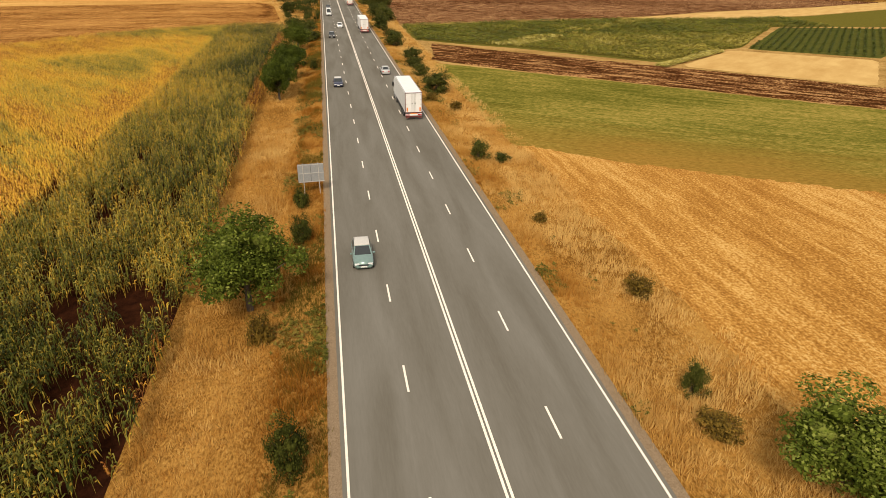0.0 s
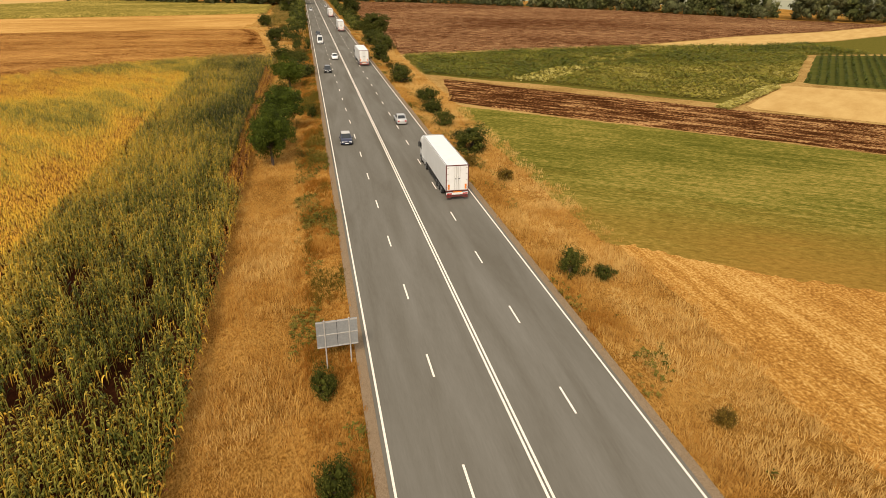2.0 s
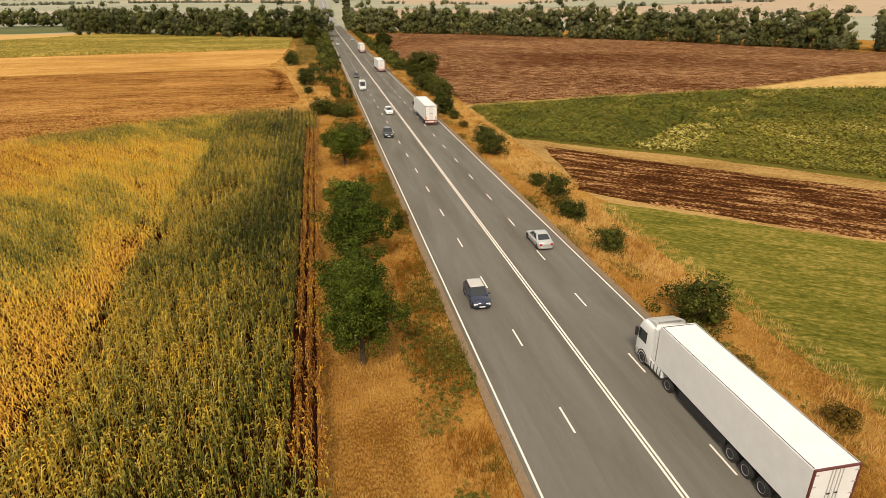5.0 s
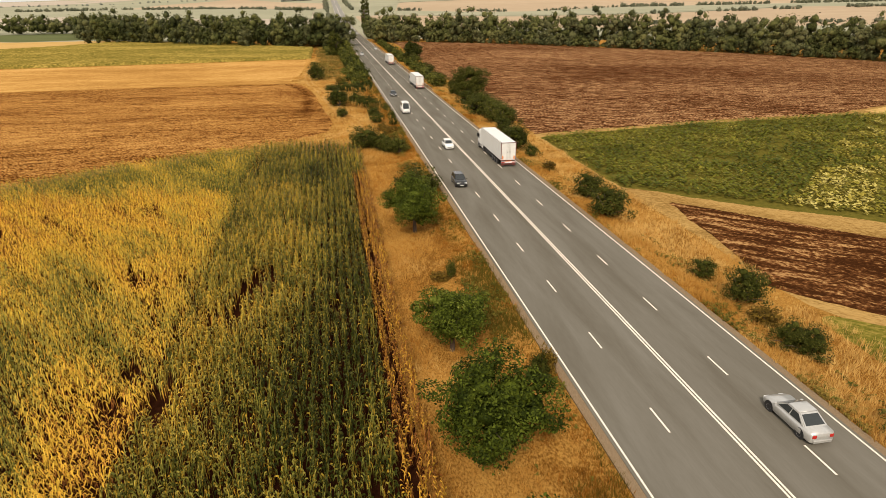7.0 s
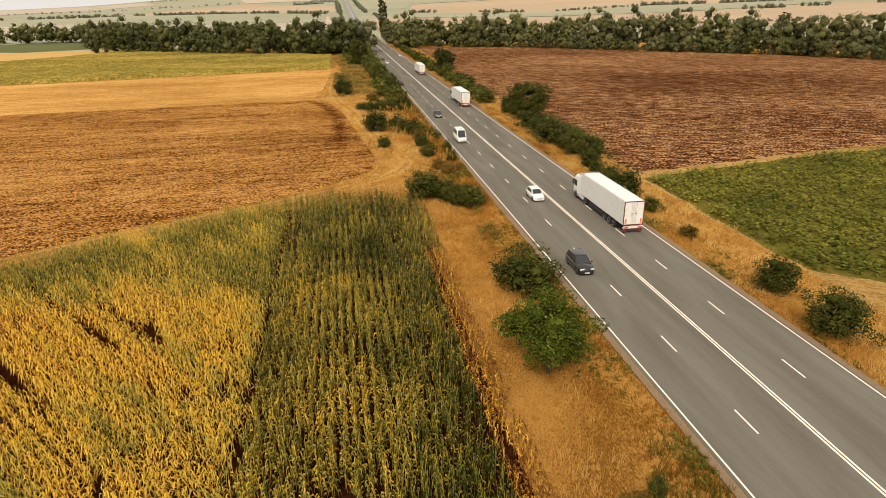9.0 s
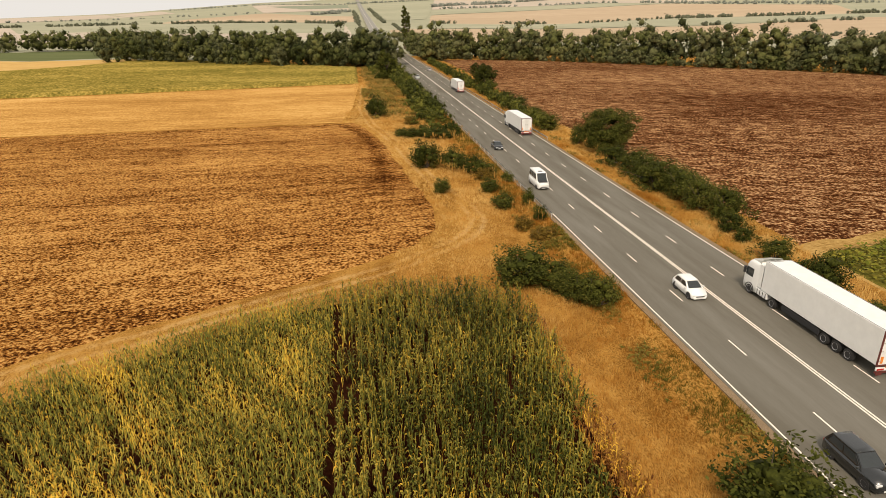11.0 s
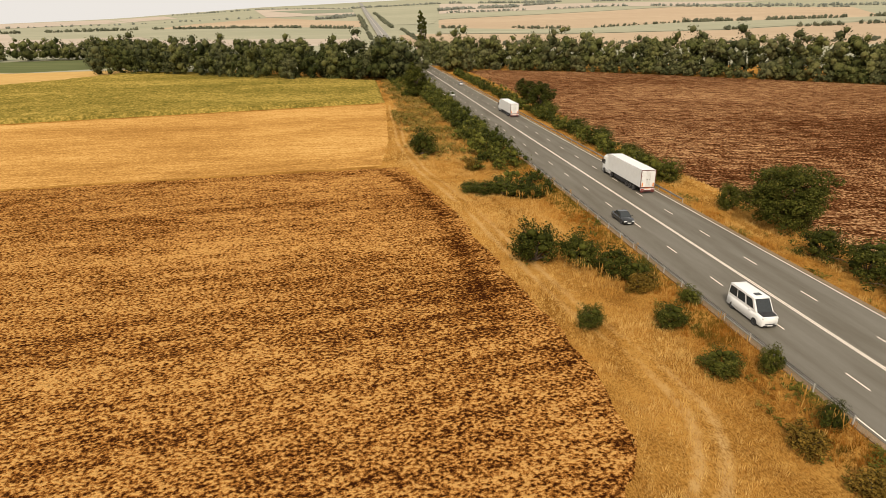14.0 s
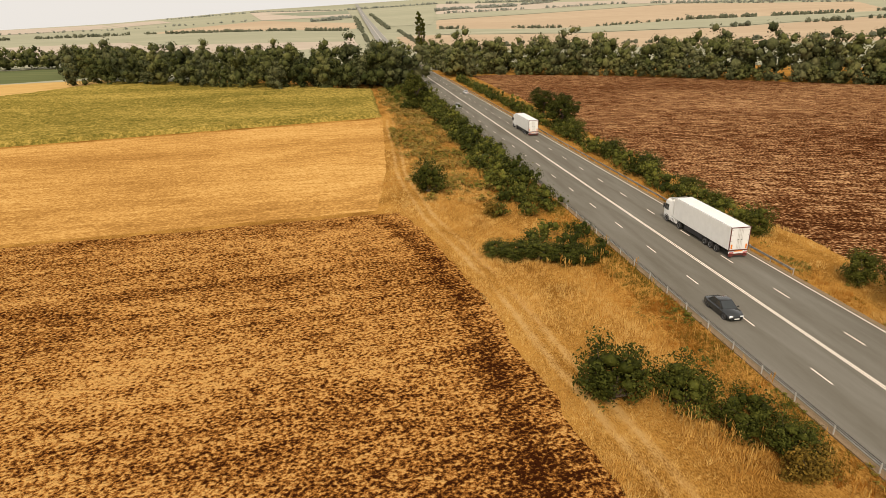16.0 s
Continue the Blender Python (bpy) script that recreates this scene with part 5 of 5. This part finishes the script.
    for yy in (2.7, 4.0, 5.3, 11.9, 15.3):
        for s in (-1, 1):
            wheel(t, s * 1.08, yy, 0.5, 0.36, s)
        bm = bmesh.new()
        bmesh.ops.create_cone(bm, cap_ends=True, segments=10, radius1=0.08, radius2=0.08, depth=2.0, matrix=Matrix.Translation((0, yy, 0.5)) @ Matrix.Rotation(radians(90), 4, "Y"))
        part("axle", bm, BLACK, t)
    for s in (-1, 1):
        bm = bmesh.new()
        box(bm, s * 1.0 - 0.25, s * 1.0 + 0.25, 12.7, 14.4, 0.45, 1.05, 0.08)
        part("fuel_tank", bm, skirt if s > 0 else WHITE, t)
        for k in range(4):
            a, b = sorted((s * 1.25, s * 1.27))
            bm = bmesh.new()
            box(bm, a, b, 12.85 + 0.4 * k, 12.92 + 0.4 * k, 0.5, 1.0)
            part("tank_strap", bm, BLACK, t)
    # cab: rounded shell from floor to roof, leaning slightly back at the windscreen
    C = 1.24

    def ring(z, w, yb, yf, r):
        pts = []
        for cx, cy, a0 in ((w - r, yf - r, 0), (-w + r, yf - r, 90), (-w + 0.08, yb + 0.08, 180), (w - 0.08, yb + 0.08, 270)):
            rr = r if a0 < 180 else 0.08
            for k in range(4):
                a = radians(a0 + k * 30)
                pts.append((cx + rr * math.cos(a), cy + rr * math.sin(a), z))
        return pts
    cab = part("cab", loft([ring(0.42, C, 14.45, 16.42, 0.25), ring(1.0, C, 14.3, 16.5, 0.28), ring(1.75, C, 14.2, 16.5, 0.28), ring(2.7, C - 0.02, 14.2, 16.32, 0.3), ring(3.15, C - 0.05, 14.2, 16.1, 0.35), ring(3.4, C - 0.14, 14.22, 15.75, 0.4)]), WHITE, t, "white driver's cab", True)
    bm = loft([[(-1.02, 16.5, 1.8), (1.02, 16.5, 1.8), (1.02, 16.52, 1.8), (-1.02, 16.52, 1.8)], [(-0.98, 16.34, 2.62), (0.98, 16.34, 2.62), (0.98, 16.37, 2.62), (-0.98, 16.37, 2.62)]])
    part("windscreen", bm, GLASS, cab)
    for s in (-1, 1):
        a, b = sorted((s * (C - 0.015), s * (C + 0.012)))
        bm = bmesh.new()
        box(bm, a, b, 15.05, 16.1, 1.75, 2.6, 0.008)
        part("side_window", bm, GLASS, cab)
        a, b = sorted((s * 1.28, s * 1.46))
        bm = bmesh.new()
        box(bm, a, b, 16.1, 16.32, 1.85, 2.55, 0.05)
        part("mirror", bm, BLACK, cab)
        bm = bmesh.new()
        box(bm, s * 1.28 - 0.06, s * 1.28 + 0.06, 16.15, 16.2, 2.15, 2.2)
        part("mirror_arm", bm, BLACK, cab)
        bm = bmesh.new()
        box(bm, s * 0.95 - 0.2, s * 0.95 + 0.2, 16.42, 16.5, 0.62, 0.85, 0.03)
        part("headlamp", bm, LAMP, cab)
        # wheel arch trim
        bm = bmesh.new()
        for k in range(9):
            a0, a1 = radians(180 * k / 9), radians(180 * (k + 1) / 9)
            q = [(15.3 + r * math.cos(a), 0.5 + r * math.sin(a)) for a in (a0, a1) for r in (0.56, 0.64)]
            vs = [bm.verts.new((s * xx, yy, zz)) for xx in (1.235, 1.265) for yy, zz in q]
            for f in ((0, 1, 3, 2), (4, 6, 7, 5), (0, 2, 6, 4), (1, 5, 7, 3)):
                bm.faces.new([vs[i] for i in f])
        part("wheel_arch", bm, BLACK, cab)
        # fairing panel closing the gap to the trailer
        a, b = sorted((s * 1.18, s * 1.22))
        bm = bmesh.new()
        box(bm, a, b, 13.78, 14.3, 1.15, 3.45, 0.01)
        part("side_fairing", bm, WHITE, cab)
    # roof deflector: an open shell
    bm = bmesh.new()
    prof = [(-1.08, 3.36), (-1.06, 3.72), (-0.92, 3.86), (0.92, 3.86), (1.06, 3.72), (1.08, 3.36)]
    back = [bm.verts.new((px, 14.35, pz)) for px, pz in prof]
    front = [bm.verts.new((px * 0.92, 15.75, 3.36 + (pz - 3.36) * 0.12)) for px, pz in prof]
    for k in range(5):
        bm.faces.new((back[k], back[k + 1], front[k + 1], front[k]))
    bmesh.ops.solidify(bm, geom=bm.faces[:], thickness=0.04)
    part("roof_deflector", bm, WHITE, cab)
    bm = bmesh.new()
    box(bm, -1.0, 1.0, 16.5, 16.53, 0.95, 1.5, 0.01)
    part("grille", bm, BLACK, cab)
    return t


def car(x, y, heading, label, paint, kind, length=4.2, width=1.74, height=1.46, roof_mat=None, hood_mat=None):
    """A passenger car built about its middle, its nose along +y before turning."""
    c = tagged(new("car" if kind != "van" else "minibus"), label, "car" if kind != "van" else "van", "cars on the road")
    c.matrix_world = pose(x, y, 0, 0, 0, heading)
    L, w = length / 2, width / 2
    belt = 0.62 * height if kind != "van" else 0.5 * height
    # side outlines: (y, belt height) of the lower body from tail to nose
    nose = {"van": (0.52, 0.47), "suv": (0.62, 0.5)}.get(kind, (0.6, 0.44))
    stations = [(-L, 0.8, belt * 0.86), (-L + 0.12, 0.95, belt), (-L * 0.6, 1.0, belt), (0.0, 1.0, belt), (L * 0.42, 0.99, belt * 0.98), (L * 0.72, 0.97, height * nose[0]), (L - 0.16, 0.9, height * nose[1] + 0.04), (L, 0.74, height * nose[1] - 0.14)]
    secs = []
    for yy, k, top in stations:
        ww = w * k
        secs.append([(-ww, yy, 0.3), (-ww * 0.9, yy, 0.2), (ww * 0.9, yy, 0.2), (ww, yy, 0.3), (ww * 1.0, yy, top * 0.72), (ww * 0.93, yy, top), (-ww * 0.93, yy, top), (-ww * 1.0, yy, top * 0.72)])
    bm = loft(secs)
    bmesh.ops.bevel(bm, geom=[e for e in bm.edges if e.calc_face_angle(0) > 0.6], offset=0.04, segments=2, affect="EDGES")
    part("body", bm, paint, c, "", True)
    # cabin: a painted shell with a pane in each opening
    shape = {"hatch": (-0.93, -0.70, 0.12, 0.50), "sedan": (-0.72, -0.36, 0.10, 0.48), "suv": (-0.95, -0.80, 0.10, 0.44), "van": (-0.97, -0.93, 0.40, 0.68)}[kind]
    b0, r0, r1, b1 = [s * L for s in shape]
    gb, gt = w * 0.92, w * (0.74 if kind != "van" else 0.85)
    zb, zt = belt - 0.02, height - 0.06
    bm = loft([[(-gb, b0, zb), (gb, b0, zb), (gb, b1, zb), (-gb, b1, zb)], [(-gt, r0, zt), (gt, r0, zt), (gt, r1, zt), (-gt, r1, zt)]])
    bmesh.ops.bevel(bm, geom=[e for e in bm.edges if abs(e.verts[0].co.z - e.verts[1].co.z) > 0.1], offset=0.05, segments=2, affect="EDGES")
    cabin = part("cabin", bm, paint, c)
    bm = loft([[(-gt, r0, zt), (gt, r0, zt), (gt, r1, zt), (-gt, r1, zt)], [(-gt * 0.95, r0 + 0.05, height - 0.015), (gt * 0.95, r0 + 0.05, height - 0.015), (gt * 0.95, r1 - 0.07, height - 0.015), (-gt * 0.95, r1 - 0.07, height - 0.015)],
               [(-gt * 0.7, r0 + 0.3, height), (gt * 0.7, r0 + 0.3, height), (gt * 0.7, r1 - 0.35, height), (-gt * 0.7, r1 - 0.35, height)]])
    part("roof", bm, roof_mat or paint, c, "", True)

    def pane(name, q, u0, u1, v0, v1):
        """A glass pane a little proud of one face of the cabin; q: the face's lower two and upper two corners."""
        q = [Vector(p) for p in q]

        def at(u, v):
            return q[0].lerp(q[1], u).lerp(q[2].lerp(q[3], u), v)
        n = (q[1] - q[0]).cross(q[2] - q[0]).normalized()
        mid = (q[0] + q[1] + q[2] + q[3]) / 4 - Vector((0, (b0 + b1) / 2, (zb + zt) / 2))
        n = n if n.dot(mid) > 0 else -n
        cs = [at(u0, v0), at(u1, v0), at(u1, v1), at(u0, v1)]
        part(name, loft([[p - n * 0.02 for p in cs], [p + n * 0.012 for p in cs]]), GLASS, cabin)
    pane("windscreen", [(-gb, b1, zb), (gb, b1, zb), (-gt, r1, zt), (gt, r1, zt)], 0.07, 0.93, 0.06, 0.95)
    pane("rear_window", [(-gb, b0, zb), (gb, b0, zb), (-gt, r0, zt), (gt, r0, zt)], 0.09, 0.91, 0.12, 0.88)
    for s in (-1, 1):
        face = [(s * gb, b0, zb), (s * gb, b1, zb), (s * gt, r0, zt), (s * gt, r1, zt)]
        for u0, u1 in {"van": ((0.04, 0.32), (0.35, 0.63), (0.68, 0.92))}.get(kind, ((0.10, 0.50), (0.54, 0.93))):
            pane("side_window", face, u0, u1, 0.12 if kind != "van" else 0.2, 0.88)
    if kind == "van":
        bm = bmesh.new()
        box(bm, -0.32, 0.32, L * 0.05, L * 0.05 + 0.5, height - 0.01, height + 0.05, 0.02)
        part("roof_hatch", bm, GLASS, c, "dark glass roof hatch")
    for s in (-1, 1):
        a, b = sorted((s * (w - 0.02), s * (w + 0.16)))
        bm = bmesh.new()
        box(bm, a, b, L * 0.36, L * 0.36 + 0.1, belt, belt + 0.13, 0.02)
        part("mirror", bm, paint, c)
        bm = bmesh.new()
        box(bm, s * w * 0.62 - 0.19, s * w * 0.62 + 0.19, L - 0.2, L - 0.03, height * nose[1] - 0.2, height * nose[1] - 0.02, 0.04)
        part("headlamp", bm, LAMP, c)
        bm = bmesh.new()
        box(bm, s * w * 0.66 - 0.14, s * w * 0.66 + 0.14, -L - 0.01, -L + 0.14, belt * 0.62, belt * 0.86, 0.03)
        part("tail_lamp", bm, REDLAMP, c, "red tail lamp")
        for yy in (-L * 0.6, L * 0.64):
            wheel(c, s * (w - 0.12), yy, 0.31 if kind not in ("suv", "van") else 0.35, 0.21, s)
            bm = bmesh.new()
            m = Matrix.Translation((s * (w - 0.1), yy, 0.34)) @ Matrix.Rotation(radians(90), 4, "Y")
            bmesh.ops.create_cone(bm, cap_ends=True, segments=18, radius1=0.38, radius2=0.38, depth=0.19, matrix=m)
            part("wheel_well", bm, BLACK, c)
    for yy, h in ((L, 0.3), (-L, 0.34)):
        bm = bmesh.new()
        box(bm, -w * 0.7, w * 0.7, yy - 0.06, yy + 0.03, 0.24, h + 0.08, 0.03)
        part("bumper", bm, paint if kind != "van" else BLACK, c)
        bm = bmesh.new()
        box(bm, -0.26, 0.26, yy + (0.025 if yy > 0 else -0.045), yy + (0.045 if yy > 0 else -0.025), 0.3, 0.41)
        part("number_plate", bm, PLATE, c)
    bm = bmesh.new()
    box(bm, -w * 0.5, w * 0.5, L - 0.03, L + 0.015, 0.42, 0.52, 0.01)
    part("grille", bm, BLACK, c)
    if hood_mat:
        bm = loft([[(-w * 0.8, L * 0.68, height * nose[0] + 0.0), (w * 0.8, L * 0.68, height * nose[0] + 0.0), (w * 0.8, L * 0.68, height * nose[0] + 0.03), (-w * 0.8, L * 0.68, height * nose[0] + 0.03)],
                   [(-w * 0.74, L - 0.16, height * nose[1] + 0.03), (w * 0.74, L - 0.16, height * nose[1] + 0.03), (w * 0.74, L - 0.16, height * nose[1] + 0.06), (-w * 0.74, L - 0.16, height * nose[1] + 0.06)]])
        part("bonnet_cover", bm, hood_mat, c, "black bonnet cover")
    return c


truck(5.15, 86.3, "white articulated lorry with dark red rear frame", BLACK, DARKRED)
truck(4.95, 291.7, "white articulated lorry with plain white box trailer", BLACK, DARKRED)
truck(4.85, 191.0, "white articulated lorry with dark red rear frame", BLACK, DARKRED)
truck(4.6, 378.6, "white box-trailer lorry far along the road", BLACK, DARKRED)
car(-5.2, 42.5, 180, "small teal hatchback with a pale roof", TEAL, "hatch", 4.0, 1.66, 1.42, GREYROOF)
car(4.6, 125.0, 0, "silver saloon car seen from behind", SILVER, "sedan", 4.4, 1.74, 1.45)
car(-5.2, 113.5, 180, "dark blue hatchback with a pale roof", NAVY, "hatch", 4.0, 1.7, 1.42, GREYROOF)
car(-5.1, 182.5, 180, "black hatchback car with bright headlamps", BLACKPAINT, "suv", 4.2, 1.76, 1.55)
car(-2.1, 207.2, 180, "white compact hatchback near the centre line", WHITE, "hatch", 4.0, 1.72, 1.48)
car(-5.0, 248.6, 180, "white minibus with dark windows and black bonnet cover", WHITE, "van", 5.6, 1.95, 2.45, None, BLACK)
car(-4.9, 278.8, 180, "black saloon car with pale headlamps", BLACKPAINT, "sedan", 4.5, 1.78, 1.45)
car(-5.2, 437.0, 180, "silver car far along the road", SILVER, "suv", 4.4, 1.8, 1.65)
car(5.4, 480.0, 0, "silver car far along the road", SILVER, "sedan")

# ---- distance ----
poplar = make_tree("poplar_tree", 91, 5.0, 30.0, 1.0, 110, 40, 0.5, BUSHLEAF, "tall narrow poplar beside the road", uneven=0.1)
put_copies(poplar, (5.0, 30.0), [(14.0, 735.0, 6.5, 40.0), (18.0, 742.0, 5.0, 34.0)])


def cottage(x, y, w, d, h, turn, label):
    b = tagged(new("house"), label, "house")
    b.matrix_world = pose(x, y, float(ground_z(x, y)) - 0.3, 0, 0, turn)
    bm = bmesh.new()
    box(bm, -w / 2, w / 2, -d / 2, d / 2, 0, h)
    part("wall", bm, CONCRETE, b)
    r = h * 0.45
    bm = loft([[(-w / 2 - 0.4, -d / 2 - 0.4, h), (-w / 2 - 0.4, d / 2 + 0.4, h), (-w / 2 - 0.4, 0, h + r)], [(w / 2 + 0.4, -d / 2 - 0.4, h), (w / 2 + 0.4, d / 2 + 0.4, h), (w / 2 + 0.4, 0, h + r)]])
    part("roof", bm, TILE, b)
    n = max(2, int(w / 3))
    for k in range(n):
        bm = bmesh.new()
        xx = -w / 2 + (k + 0.5) * w / n
        box(bm, xx - 0.5, xx + 0.5, -d / 2 - 0.05, -d / 2 + 0.05, h * 0.4, h * 0.75)
        part("window", bm, GLASS, b)


cottage(26, 800, 14, 8, 5, 20, "pale roadside building with a clay roof")


# fields on the far slopes, in the colours that carry painted haze
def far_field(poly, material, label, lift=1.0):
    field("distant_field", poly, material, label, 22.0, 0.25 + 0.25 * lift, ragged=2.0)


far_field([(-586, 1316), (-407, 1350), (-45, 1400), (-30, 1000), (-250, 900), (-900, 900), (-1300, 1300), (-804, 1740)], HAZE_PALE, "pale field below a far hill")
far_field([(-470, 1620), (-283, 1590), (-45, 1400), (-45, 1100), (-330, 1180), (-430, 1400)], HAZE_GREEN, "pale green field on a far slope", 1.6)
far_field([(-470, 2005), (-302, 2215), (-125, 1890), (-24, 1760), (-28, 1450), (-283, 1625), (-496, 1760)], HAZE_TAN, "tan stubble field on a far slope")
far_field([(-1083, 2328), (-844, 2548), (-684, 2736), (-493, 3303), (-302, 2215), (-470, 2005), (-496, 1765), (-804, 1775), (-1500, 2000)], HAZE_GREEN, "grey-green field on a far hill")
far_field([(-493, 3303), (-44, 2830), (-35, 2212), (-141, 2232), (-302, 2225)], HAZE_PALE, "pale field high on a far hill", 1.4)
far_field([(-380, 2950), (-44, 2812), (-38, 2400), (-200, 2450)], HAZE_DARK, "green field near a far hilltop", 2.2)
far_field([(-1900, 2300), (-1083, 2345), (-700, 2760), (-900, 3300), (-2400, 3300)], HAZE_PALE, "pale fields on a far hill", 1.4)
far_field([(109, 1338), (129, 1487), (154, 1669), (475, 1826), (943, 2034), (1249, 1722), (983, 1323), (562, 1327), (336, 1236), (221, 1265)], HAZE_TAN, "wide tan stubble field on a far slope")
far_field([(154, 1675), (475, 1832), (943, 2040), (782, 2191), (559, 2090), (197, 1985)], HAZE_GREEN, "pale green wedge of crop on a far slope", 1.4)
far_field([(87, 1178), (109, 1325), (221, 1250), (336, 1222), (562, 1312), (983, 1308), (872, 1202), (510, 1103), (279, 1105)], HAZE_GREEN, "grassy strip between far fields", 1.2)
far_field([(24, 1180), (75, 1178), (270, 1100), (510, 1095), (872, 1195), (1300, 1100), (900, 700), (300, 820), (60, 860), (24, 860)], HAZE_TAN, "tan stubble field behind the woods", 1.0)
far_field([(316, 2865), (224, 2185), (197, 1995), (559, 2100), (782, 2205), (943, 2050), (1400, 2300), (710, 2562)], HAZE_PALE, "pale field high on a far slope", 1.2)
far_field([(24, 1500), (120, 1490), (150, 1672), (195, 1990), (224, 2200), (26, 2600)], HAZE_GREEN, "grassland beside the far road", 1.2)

hedge, blue = [], []
for (xa, ya), (xb, yb), st, wide, keepers in (((-804, 1759), (-496, 1744), 9, 13, hedge), ((-496, 1744), (-45, 1417), 8, 11, hedge), ((-1400, 1850), (-804, 1759), 10, 15, hedge), ((109, 1330), (336, 1228), 10, 10, hedge), ((336, 1228), (562, 1320), 16, 9, hedge),
                                              ((562, 1320), (1300, 1310), 9, 14, hedge), ((510, 1100), (1100, 1150), 10, 13, hedge), ((60, 930), (330, 870), 13, 9, hedge), ((330, 870), (700, 800), 11, 10, hedge), ((40, 760), (42, 1300), 9, 8, hedge), ((-16, 760), (-20, 1400), 9, 8, hedge), ((-20, 1400), (-24, 2100), 12, 11, hedge), ((30, 1300), (26, 2200), 12, 11, hedge),
                                              ((-141, 1950), (-35, 1990), 6, 15, blue), ((-135, 2080), (-30, 2080), 6, 15, blue), ((200, 2000), (782, 2195), 15, 13, blue), ((224, 2190), (710, 2560), 9, 18, blue), ((230, 2230), (520, 2330), 8, 17, blue), ((782, 2195), (1500, 1700), 14, 15, blue), ((943, 2040), (1249, 1725), 16, 12, blue), ((316, 2870), (1500, 2500), 12, 18, blue), ((-493, 3303), (-44, 2812), 22, 13, blue), ((-44, 2850), (330, 2900), 13, 16, blue), ((-1100, 2340), (-300, 2230), 40, 12, blue), ((-900, 3350), (-493, 3320), 20, 14, blue)):
    d = math.hypot(xb - xa, yb - ya)
    st *= 0.62
    for k in range(int(d / st)):
        s = (k + rs.uniform(0, 1)) * st / d
        if vnoise(np.array([k * 1.0]), np.array([ya + xa]), 9, 71)[0] < -0.4:
            continue
        g = rs.uniform(0.45, 1.15)
        keepers.append((xa + (xb - xa) * s, ya + (yb - ya) * s + rs.normal() * 5, wide * g * 1.35, wide * g * 0.5))
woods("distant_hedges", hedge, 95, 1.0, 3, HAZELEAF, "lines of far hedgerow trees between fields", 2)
woods("hilltop_hedges", blue, 96, 1.4, 2, HAZE_BLUELEAF, "hazy blue-green hedges and trees on a far hill", 2)
